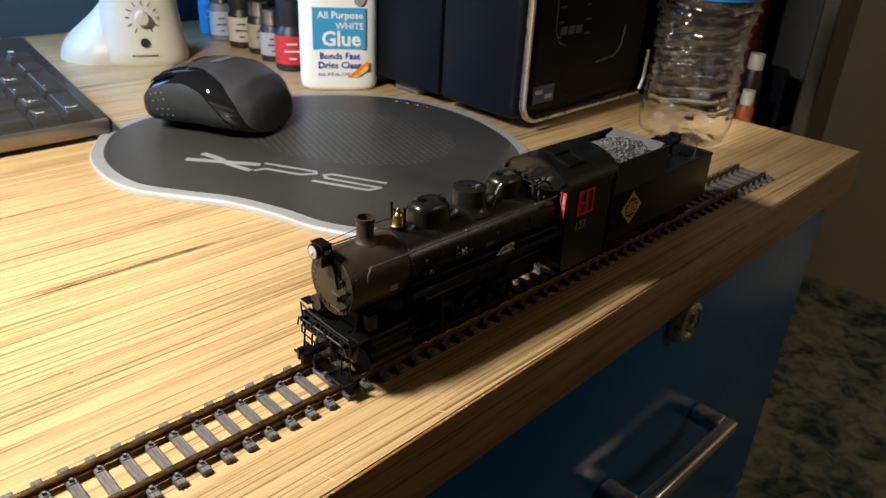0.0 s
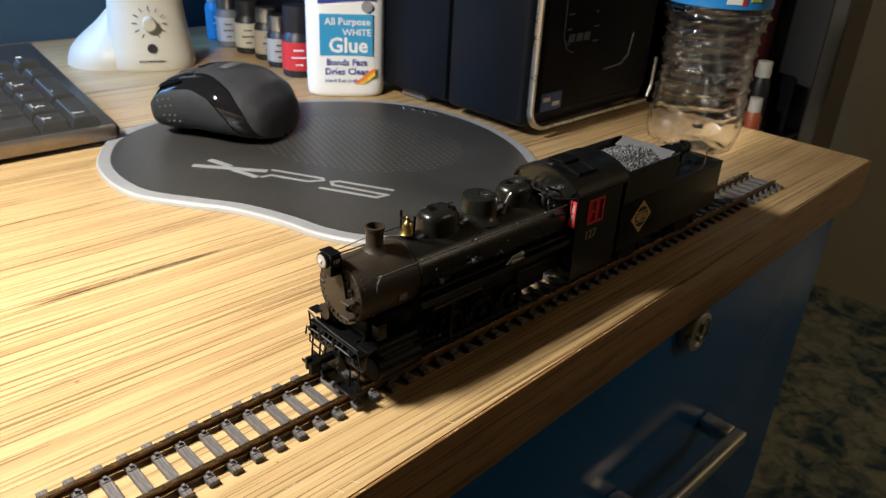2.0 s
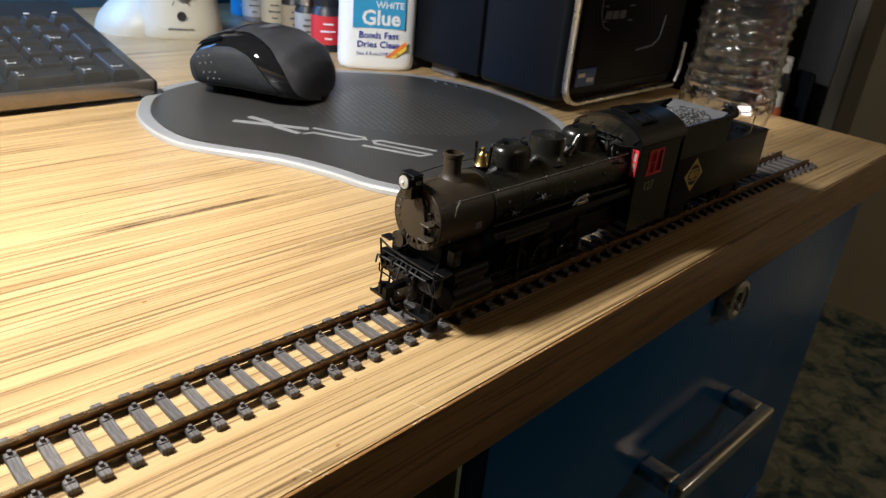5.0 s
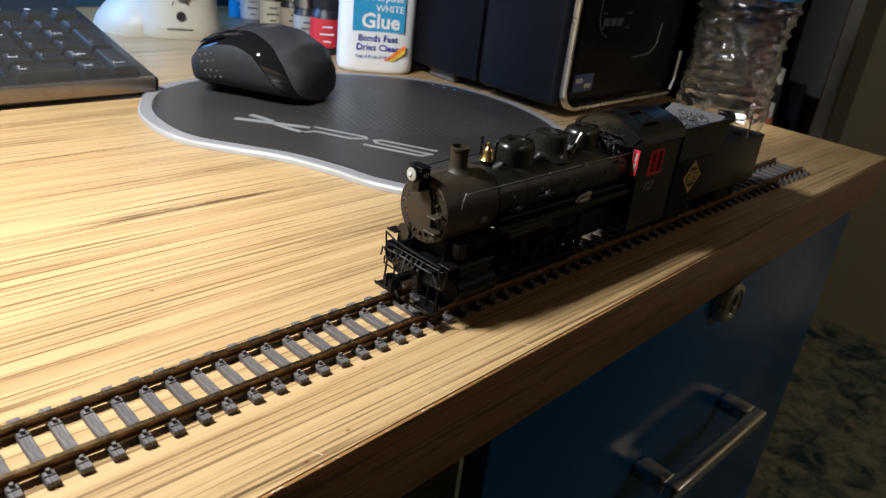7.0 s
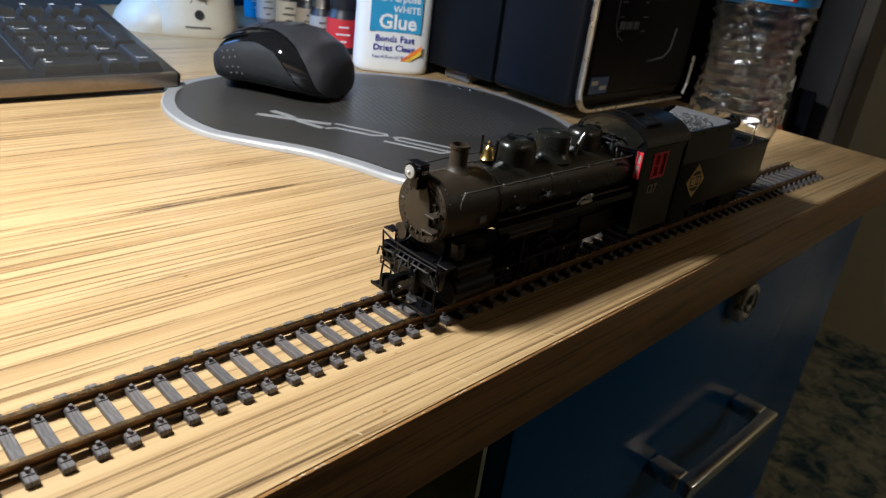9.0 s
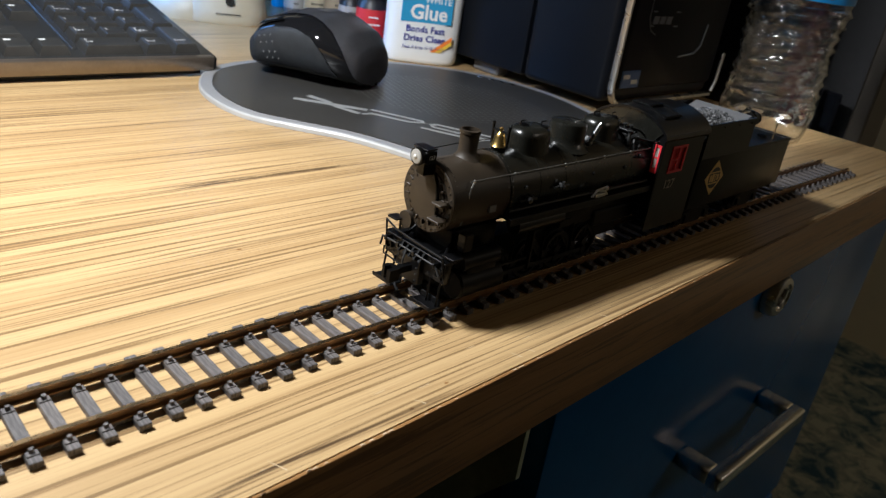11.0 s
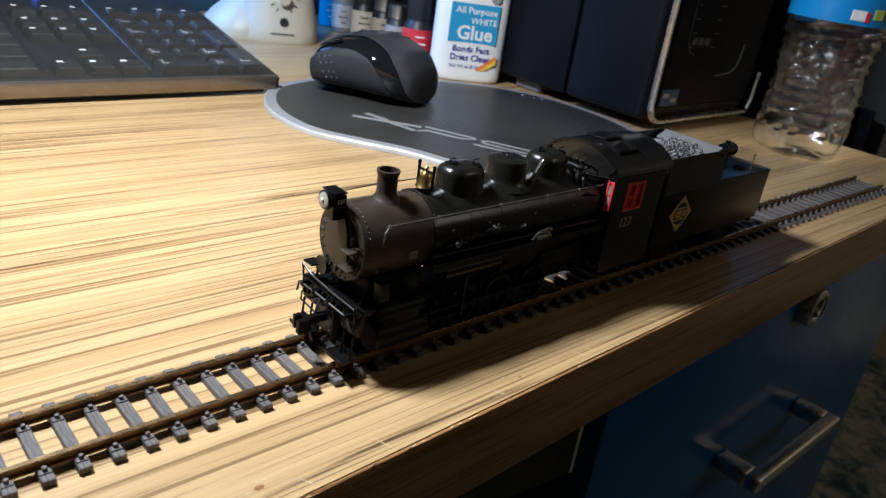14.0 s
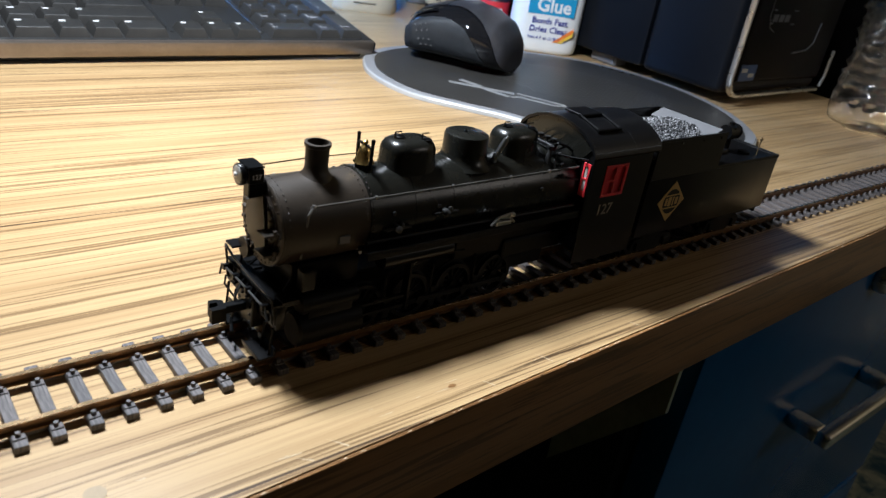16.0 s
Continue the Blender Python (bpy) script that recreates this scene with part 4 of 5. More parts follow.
    mm("cover_plate", bm, M_SMOKE, lo, "round brown cover below the smokebox")
    bm = box(bmesh.new(), (47.0, -9.0, 17.7), (68.5, 9.0, 26.0), 1.0, 2)
    mm("saddle", bm, M_FRAME, lo)
    bm = box(bmesh.new(), (47.5, -14.5, 20.5), (51.5, -11.0, 26.5), 0.3)
    mm("lubricator", bm, M_BLACK, lo)
    return lo


M_WIRE = mottled("dull_steel_wire", (0.20, 0.19, 0.17), 0.2, 200, (0.3, 0.45), 0.8)
M_POST = mottled("dull_brass", (0.14, 0.10, 0.05), 0.15, 200, (0.4, 0.5), 0.6)
M_STEELDARK = mottled("dark_steel", (0.045, 0.045, 0.045), 0.2, 200, (0.34, 0.5), 0.6, 0.05, 0.00005)


def diamond(bm, x, z, w, h, y0, y1):
    pts = [(x - w, z), (x, z - h), (x + w, z), (x, z + h)]
    return prism(bm, pts, y0, y1, Matrix(((1, 0, 0, 0), (0, 0, 1, 0), (0, 1, 0, 0), (0, 0, 0, 1))))


def tender():
    te = thing("coal_tender", pose(OT / 1000, 0, RZ), "black model coal tender with a gold diamond emblem", "model tender")
    T = dict(ox=OT)
    bm = box(bmesh.new(), (187.5, -16.8, 12.6), (280.6, 16.8, 36.4), 0.35, 2)
    body = mm("tank", bm, M_BLACK, te, "black tender tank", **T)
    bm = bmesh.new()
    for y in (-17.0, 16.4):
        box(bm, (187.5, y, 36.0), (231.5, y + 0.6, 51.2), 0.1)
    box(bm, (187.5, -17.1, 50.6), (231.5, -16.2, 51.5), 0.1)
    box(bm, (187.5, 16.2, 50.6), (231.5, 17.1, 51.5), 0.1)
    box(bm, (187.5, -16.4, 36.0), (188.1, 16.4, 44.0))
    box(bm, (231.0, -16.8, 36.0), (231.6, 16.8, 50.8))
    mm("bunker_side", bm, M_BLACK, body, "black coal bunker side", **T)
    bm = box(bmesh.new(), (-0.4, -14.6, -3.9), (0.4, 14.6, 3.9), 0.15)
    lay(bm, Matrix.Translation((227.2, 0, 50.2)) @ pose(0, 0, 0, 0, 70, 0))
    mm("bunker_plate", bm, M_COALBACK, body, "sloping grey plate behind the coal", **T)
    for x in (201, 215, 227):
        mm("rivet", ball(bmesh.new(), (x, -17.15, 49.6), 0.45, (1, 1, 1), 8, 5), M_STEELDARK, body, **T)
    # rear deck
    bm = bmesh.new()
    for y in (-16.9, 16.3):
        box(bm, (231.6, y, 36.0), (280.7, y + 0.6, 37.4), 0.1)
    box(bm, (280.0, -16.9, 36.0), (280.7, 16.9, 37.4), 0.1)
    mm("deck_rim", bm, M_BLACK, body, **T)
    bm = box(bmesh.new(), (242.0, -6.5, 36.3), (256.0, 6.5, 38.0), 0.4)
    box(bm, (244.0, -4.8, 38.0), (254.0, 4.8, 38.9), 0.3)
    pipe(bm, [(243, -3.5, 38.5), (243, -3.5, 40.6), (243, 3.5, 40.6), (243, 3.5, 38.5)], 0.3)
    mm("water_hatch", bm, M_BLACK, te, "square black water hatch", **T)
    bm = lathe(bmesh.new(), [(2.5, 36.4), (2.5, 37.6), (1.8, 38.0), (1.8, 42.0), (2.6, 42.4), (2.6, 47.4), (1.2, 48.2), (1.2, 49.2), (0.3, 49.4)], 18, Matrix.Translation((258.0, -3.0, 0)))
    rod(bm, (254.6, -3.0, 44.9), (262.6, -3.0, 44.9), 3.2, 2.9, 18)
    rod(bm, (262.4, -3.0, 44.9), (263.0, -3.0, 44.9), 3.3, None, 18)
    mm("rear_headlight", bm, M_BLACK, te, "black rear headlight on the deck", **T)
    bm = pipe(bmesh.new(), [(270.0, -12.0, 36.4), (270.0, -12.0, 43.0)], 0.3)
    ball(bm, (270.0, -12.0, 43.6), 0.8, (0.8, 0.8, 1.4), 10, 6)
    mm("marker_post", bm, M_POST, te, "thin dark brass marker post", **T)
    bm = bmesh.new()
    for y in (-8, 8):
        lathe(bm, [(2.6, 36.4), (2.6, 37.4), (2.0, 37.8), (0.2, 37.9)], 20, Matrix.Translation((266, y, 0)))
    mm("filler_lid", bm, M_BLACK, te, **T)
    # emblem: gold diamond, black disc, gold bars in place of its lettering
    for side in (-1, 1):
        em = mm("emblem", diamond(bmesh.new(), 205.2, 25.6, 8.6, 8.4, side * 16.82, side * 17.0), M_GOLD, te, "gold diamond emblem with a black disc", OT, 0)
        bm = rod(bmesh.new(), (205.2, side * 16.9, 25.6), (205.2, side * 17.06, 25.6), 5.1, None, 32)
        mm("disc", bm, M_BLACK, em, "", OT)
        bm = bmesh.new()
        for k, w in enumerate((0.75, 0.95, 0.45, 0.85)):
            x = 205.2 + (k - 1.5) * 2.15
            h = 1.9 if k in (1, 2) else 1.5
            y0, y1 = sorted((side * 17.0, side * 17.11))
            box(bm, (x - w, y0, 25.6 - h), (x + w, y1, 25.6 + h))
        box(bm, (200.0, min(side * 17.0, side * 17.09), 27.9), (210.4, max(side * 17.0, side * 17.09), 28.5))
        box(bm, (200.0, min(side * 17.0, side * 17.09), 22.7), (210.4, max(side * 17.0, side * 17.09), 23.3))
        mm("emblem_bars", bm, M_GOLD, em, "", OT, 0)
    # heap of coal
    rng = random.Random(11)
    bm = bmesh.new()
    box(bm, (188.4, -16.2, 36.5), (230.6, 16.2, 45.0))
    n = 0
    while n < 2800:
        x, y = rng.uniform(188.8, 226.5), rng.uniform(-15.8, 15.8)
        z = 46.5 + 4.6 * (1 - (y / 17) ** 2) - abs(x - 209) * 0.03 + rng.uniform(-0.5, 0.4)
        s = rng.uniform(0.30, 0.62)
        r = bmesh.ops.create_icosphere(bm, subdivisions=1, radius=s, matrix=Matrix.LocRotScale((x, y, z), Euler((rng.random() * 6, rng.random() * 6, 0)), (1, rng.uniform(0.6, 1), rng.uniform(0.5, 0.9))))
        n += 1
    coal = mm("coal_load", bm, M_COAL, te, "heap of shiny black crushed coal", OT, 0)
    tagged(coal, kind="stuff")
    # frame, trucks
    bm = box(bmesh.new(), (186.6, -14.5, 10.4), (281.6, 14.5, 12.6), 0.2)
    box(bm, (281.0, -14.0, 8.6), (282.4, 14.0, 13.6), 0.2)
    mm("tender_frame", bm, M_FRAME, te, **T)
    for cx in (208.0, 260.0):
        truck = mm("truck", box(bmesh.new(), (cx - 2.5, -10, 4.0), (cx + 2.5, 10, 10.4), 0.4), M_FRAME, te, "black tender truck", **T)
        for side in (-1, 1):
            bm = prism(bmesh.new(), [(cx - 13.5, 4.2), (cx - 12, 2.8), (cx - 6.5, 2.8), (cx - 4, 1.6), (cx + 4, 1.6), (cx + 6.5, 2.8), (cx + 12, 2.8), (cx + 13.5, 4.2), (cx + 12, 7.6), (cx + 4, 8.8), (cx - 4, 8.8), (cx - 12, 7.6)], 10.6, 12.0, Matrix(((1, 0, 0, 0), (0, 0, 1, 0), (0, 1, 0, 0), (0, 0, 0, 1))))
            for x in (cx - 9, cx + 9):
                box(bm, (x - 1.8, 11.6, 3.0), (x + 1.8, 12.9, 6.6), 0.3)
            if side < 0:
                lay(bm, Matrix.Scale(-1, 4, (0, 1, 0)))
            mm("side_frame", bm, M_FRAME, truck, **T)
    data = wheel_pieces(TENDER_R, 0, False)
    for side in (-1, 1):
        for x in TENDER_AXLES:
            w = wheel_of(data, 0, te)
            tender_wheels.append((w, (x - OT) / 1000, 0.0083 * side, TENDER_R / 1000, side))
    for x in TENDER_AXLES:
        mm("axle", rod(bmesh.new(), (x, -8, TENDER_R), (x, 8, TENDER_R), 1.0, None, 10), M_FRAME, te, **T)
    bm = box(bmesh.new(), (282.0, -1.2, 7.2), (287.0, 1.2, 9.6), 0.2)
    box(bm, (286.6, -2.4, 6.2), (290.0, 2.4, 10.2), 0.6, 2)
    mm("coupler", bm, M_FRAME, te, "black rear coupler", **T)
    bm = pipe(bmesh.new(), [(280.9, 13.5, 10), (282.0, 13.5, 18), (282.0, 13.5, 26)], 0.3)
    pipe(bm, [(280.9, -13.5, 10), (282.0, -13.5, 18), (282.0, -13.5, 26), (280.8, -13.5, 26.4)], 0.3)
    mm("grab_iron", bm, M_FRAME, te, **T)
    return te


loco = locomotive()
coal_tender = tender()

# ---- things on the desk ----
PAD_LINE = [(0.063, 0.278), (0.054, 0.243), (0.057, 0.209), (0.074, 0.181), (0.090, 0.158), (0.101, 0.130), (0.108, 0.104), (0.124, 0.080), (0.156, 0.064), (0.205, 0.060), (0.245, 0.072), (0.273, 0.094), (0.297, 0.125), (0.312, 0.160), (0.319, 0.200), (0.314, 0.243), (0.297, 0.276), (0.272, 0.300), (0.236, 0.320), (0.190, 0.333), (0.135, 0.333), (0.090, 0.315)]


def inset(loop, d):
    """Move a closed outline inwards by d."""
    n, out = len(loop), []
    for i in range(n):
        a, b = np.array(loop[i - 1]), np.array(loop[(i + 1) % n])
        t = (b - a) / np.linalg.norm(b - a)
        out.append(tuple(np.array(loop[i]) + d * np.array((-t[1], t[0]))))
    return out


def mouse_pad():
    p = thing("mouse_pad", pose(0, 0, D), "black sculpted mouse pad with a grey rim and silver emblem", "mouse pad")
    loop = smooth_loop(PAD_LINE, 6)
    bm = bmesh.new()
    rings = []
    for d, z in ((0.0, 0.0002), (0.0, 0.0024), (0.0005, 0.0031), (0.0012, 0.0033)):
        rings.append([(x, y, z) for x, y in inset(loop, d)])
    ring_loft(bm, rings)
    part("pad_base", bm, M_PADEDGE, p, "pale edge of the pad")
    bm = bmesh.new()
    rings = [[(x, y, z) for x, y in inset(loop, d)] for d, z in ((0.0009, 0.0030), (0.0013, 0.0036), (0.0076, 0.0036), (0.0084, 0.0030))]
    ring_loft(bm, rings)
    part("pad_rim", bm, M_PADRIM, p, "grey rim")
    bm = prism(bmesh.new(), inset(loop, 0.0082), 0.0022, 0.0038)
    part("pad_surface", bm, M_PAD, p, "black textured surface")
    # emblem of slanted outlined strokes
    a = Vector((0.1025, 0.2290, 0.00385))
    u = Vector((0.066, -0.121, 0)).normalized()
    v = Vector((0.121, 0.066, 0)).normalized()
    m = Matrix(((u.x, v.x, 0, a.x), (u.y, v.y, 0, a.y), (0, 0, 1, a.z), (0, 0, 0, 1)))

    def stroke(pts, w=0.0019):
        bm = bmesh.new()
        pts = [(0.92 * x, y) for x, y in pts]
        for (x0, y0), (x1, y1) in zip(pts, pts[1:]):
            d = Vector((x1 - x0, y1 - y0)).normalized()
            n = Vector((-d.y, d.x)) * w
            e = d * w * 0.7
            prism(bm, [(x0 - n.x - e.x, y0 - n.y - e.y), (x1 - n.x + e.x, y1 - n.y + e.y), (x1 + n.x + e.x, y1 + n.y + e.y), (x0 + n.x - e.x, y0 + n.y - e.y)], 0.0, 0.0002 + random.random() * 0.00004, m)
        part("emblem_stroke", bm, M_LOGO, p, "silver outlined emblem stroke", 0)
    stroke([(0.000, 0.001), (0.017, 0.0045), (0.046, 0.0105)], 0.0022)
    stroke([(0.004, 0.0130), (0.016, 0.0100), (0.020, 0.0088)], 0.0022)
    stroke([(0.028, 0.0040), (0.046, 0.000)], 0.0018)
    stroke([(0.050, 0.001), (0.054, 0.006), (0.080, 0.006), (0.088, 0.011), (0.086, 0.014), (0.050, 0.014)], 0.0011)
    stroke([(0.092, 0.000), (0.130, 0.000), (0.135, 0.006), (0.097, 0.007), (0.094, 0.011), (0.098, 0.014), (0.135, 0.014)], 0.0011)
    # small silver badge at the back edge and rows of dots
    bm = bmesh.new()
    for k in range(4):
        box(bm, (0.293 + 0.003 * k, 0.252 - 0.009 * k, 0.0036), (0.296 + 0.003 * k, 0.256 - 0.009 * k, 0.0041), 0.0003)
    part("badge", bm, M_CHROME, p, "small silver badge")
    bm = bmesh.new()
    for i in range(46):
        for j in range(34):
            if (i + j) % 2:
                continue
            q = Vector((0.212, 0.208, 0.00384)) + u * (i - 23) * 0.0032 + v * (j - 17) * 0.0032
            if ((i - 23) / 23) ** 2 + ((j - 17) / 17) ** 2 < 1:
                bm.faces.new([bm.verts.new(q + u * c * 0.0011 + v * s * 0.0007) for c, s in ((-1, -1), (1, -1), (1, 1), (-1, 1))])
    part("dot_texture", bm, M_PADDOT, p, "fine woven dots", 0)["kind"] = "stuff"


M_PADDOT = mottled("pad_dot_print", (0.095, 0.092, 0.085), 0.1, 200, (0.25, 0.35))


def mouse():
    mo = thing("computer_mouse", pose(0.160, 0.280, D + 0.0039, 0, 0, 117), "dark grey and black wireless mouse on the pad", "computer mouse")
    fs = (0.0, 0.010, 0.04, 0.13, 0.32, 0.5, 0.7, 0.86, 0.95, 1.0)
    hs = (0.03, 0.34, 0.56, 0.80, 0.97, 1.0, 0.95, 0.83, 0.70, 0.42)
    ws = (0.03, 0.46, 0.68, 0.85, 0.96, 0.94, 0.96, 0.98, 0.84, 0.50)

    def spot(f, deg, grow=0.0):
        """A point of the shell: f from heel to front, deg from the left side over the top."""
        w = 0.0400 * float(np.interp(f, fs, ws)) + grow
        h = 0.0445 * float(np.interp(f, fs, hs)) + grow
        a = radians(deg)
        c, s = math.cos(a), math.sin(a)
        y = w * math.copysign(abs(c) ** 0.78, c)
        z = h * (0.5 + 0.5 * math.copysign(abs(s) ** 0.8, s))
        return Vector((-0.040 + 0.083 * f, y + 0.007 * z / 0.042, 0.0006 + z))
    steps = [0.0, 0.008, 0.02, 0.04, 0.07] + [0.07 + 0.0325 * i for i in range(1, 28)] + [0.975, 1.0]
    bm = ring_loft(bmesh.new(), [[spot(f, 360 * k / 48) for k in range(48)] for f in steps])
    for _ in range(2):
        bmesh.ops.smooth_vert(bm, verts=bm.verts, factor=0.5, use_axis_x=True, use_axis_y=True, use_axis_z=True)
    part("body", bm, M_GLOSS, mo, "glossy black shell", 60)

    def patch(f0, f1, lo, hi, grow=0.0006):
        bm2 = bmesh.new()
        n = 26
        grid = []
        for i in range(n + 1):
            u = (i / n) ** 2.4 if f0 == 0.0 else i / n
            f = f0 + (f1 - f0) * u
            a, b = lo(u), hi(u)
            grid.append([bm2.verts.new(spot(f, a + (b - a) * k / 12, grow)) for k in range(13)])
        for r, q in zip(grid, grid[1:]):
            for k in range(12):
                bm2.faces.new((r[k], r[k + 1], q[k + 1], q[k]))
        bmesh.ops.solidify(bm2, geom=bm2.faces[:], thickness=0.0012)
        return bm2
    rise = lambda xs, ys: (lambda u: float(np.interp(u, xs, ys)))
    part("palm_cover", patch(0.0, 0.62, rise((0, 0.03, 0.09, 0.20, 0.38, 0.70, 1), (-30, -25, -6, 24, 48, 63, 66)), rise((0, 1), (205, 150)), 0.0010), M_MOUSE, mo, "satin grey palm cover", 60)
    part("button", patch(0.635, 0.985, rise((0, 1), (97, 97)), rise((0, 1), (150, 142)), 0.0009), M_MOUSE, mo, "grey right button", 60)
    part("button", patch(0.635, 0.985, rise((0, 1), (66, 64)), rise((0, 1), (83, 83)), 0.0009), M_MOUSE, mo, "grey left button", 60)
    part("thumb_rest", patch(0.17, 0.95, rise((0, 1), (-34, -30)), rise((0, 0.08, 0.25, 0.5, 0.8, 1), (-28, -4, 20, 31, 30, 18)), 0.0007), M_THUMB, mo, "dark grey rubber thumb rest", 60)
    part("side_button", patch(0.66, 0.94, rise((0, 1), (42, 40)), rise((0, 0.5, 1), (52, 56, 50)), 0.0012), M_GLOSS, mo, "glossy black side button", 60)
    bm = rod(bmesh.new(), (0.030, 0.001, 0.0305), (0.030, 0.009, 0.0305), 0.0085, None, 24)
    part("scroll_wheel", bm, M_PLASTIC, mo, "ribbed black scroll wheel")
    part("maker_mark", patch(0.40, 0.47, rise((0, 1), (84, 80)), rise((0, 1), (104, 108)), 0.0017), M_PADRIM, mo, "small grey mark", 60)
    for i in range(3):
        for j in range(4):
            part("grip_dot", ball(bmesh.new(), spot(0.66 + 0.05 * i + 0.02 * j, -18 + 11 * j, 0.0009), 0.0006, (1, 1, 1), 6, 4), M_COALBACK, mo)


def keyboard():
    tilt = 9.5
    kb = thing("keyboard", pose(0.090, 0.306, D + 0.0005, tilt), "black keyboard with a bronze front edge, tilted up on its feet", "keyboard")
    w, dep = 0.447, 0.160
    bm = box(bmesh.new(), (-w, 0.0, 0.0025), (0, dep, 0.0125), 0.0025, 3)
    part("case", bm, M_KBD, kb, "dark grey keyboard case")
    part("front_edge", box(bmesh.new(), (-w + 0.003, -0.0012, 0.0035), (-0.003, 0.004, 0.0128), 0.0010, 2), M_KBEDGE, kb, "bronze metal front edge")
    bm = bmesh.new()
    h = dep * math.sin(radians(tilt))
    for x in (-w + 0.05, -0.05):
        box(bm, (x - 0.012, dep - 0.022, -0.0215), (x + 0.012, dep - 0.012, 0.003), 0.001)
    box(bm, (-w + 0.01, 0.004, -0.0004), (-0.01, 0.012, 0.003))
    part("foot", bm, M_PLASTIC, kb)
    p = 0.0186
    cache = {}

    def key(x, y, kw=1.0, kh=1.0, legend=""):
        if (kw, kh) not in cache:
            b = bmesh.new()
            sx, sy = kw * p - 0.0014, kh * p - 0.0014
            rings = []
            for ins, z in ((0.0, 0.0), (0.0003, 0.0012), (0.0021, 0.0054), (0.0027, 0.0058), (0.0042, 0.0055)):
                c = [(ins, ins), (sx - ins, ins), (sx - ins, sy - ins), (ins, sy - ins)]
                rings.append([(q[0], q[1], z) for q in c])
            ring_loft(b, rings)
            cache[(kw, kh)] = mesh_of("key", b, M_KEYS, 30)
        ob = new("key", cache[(kw, kh)])
        ob.parent = kb
        ob.matrix_basis = pose(x, y, 0.0122)
        if legend:
            b = bmesh.new()
            if legend == "-bar":
                box(b, (0.003, 0.0105, 0), (0.0066, 0.0128, 0.0001))
            else:
                b.free()
                b = letters(legend, 0.0036, 0.00004, 0.0, "LEFT")
                lay(b, Matrix.Translation((0.0032, 0.0095, 0)))
            lg = part("legend", lay(b, Matrix.Translation((0, 0, 0.0059))), M_PRINT, ob, "", 0)
    x0, y0 = -0.0085 - 4 * p, 0.0065
    pads = [[("0\nIns", 0, 2, 1), (".\nDel", 2, 1, 1), ("Enter", 3, 1, 2)], [("1\nEnd", 0, 1, 1), ("2", 1, 1, 1), ("3\nPgDn", 2, 1, 1)], [("4", 0, 1, 1), ("5", 1, 1, 1), ("6", 2, 1, 1), ("+", 3, 1, 2)], [("7\nHome", 0, 1, 1), ("8", 1, 1, 1), ("9\nPgUp", 2, 1, 1)], [("Num", 0, 1, 1), ("/", 1, 1, 1), ("*", 2, 1, 1), ("-", 3, 1, 1)]]
    for r, row in enumerate(pads):
        for s, c, kw, kh in row:
            key(x0 + c * p, y0 + r * p, kw, kh, s)
    for c in range(4):
        key(x0 + c * p, y0 + 5 * p + 0.006, 1.0, 0.7, "-bar")
    x1 = x0 - 0.0065 - 3 * p
    for c in range(3):
        key(x1 + c * p, y0, 1, 1, "-bar")
        for r in (3, 4):
            key(x1 + c * p, y0 + r * p, 1, 1, "-bar")
        key(x1 + c * p, y0 + 5 * p + 0.006, 1, 0.7, "-bar")
    key(x1 + p, y0 + p, 1, 1, "-bar")
    x2 = x1 - 0.0065 - 15 * p
    rows = [[1.5, 1, 1.25, 6.5, 1.25, 1, 1, 1.5], [2.25] + [1] * 10 + [2.75], [1.75] + [1] * 11 + [2.25], [1.5] + [1] * 12 + [1.5], [1] * 13 + [2]]
    for r, row in enumerate(rows):
        x = x2
        for kw in row:
            key(x, y0 + r * p, kw, 1, "-bar" if kw < 3 else "")
            x += kw * p
    for c in range(13):
        key(x2 + c * p * 1.16, y0 + 5 * p + 0.006, 1.0, 0.7, "-bar")
    bm = bmesh.new()
    for x in (x0 - 0.0045, x1 - 0.0045):
        box(bm, (x, 0.016, 0.0120), (x + 0.003, dep - 0.01, 0.0135), 0.0006)
    part("divider", bm, M_KBD, kb)
    part("led", box(bmesh.new(), (x1 + 0.025, dep - 0.012, 0.0124), (x1 + 0.028, dep - 0.009, 0.0130)), M_LED, kb, "small blue indicator light")


M_LED = glow_material("blue_led", (0.05, 0.12, 1.0), 3.0)


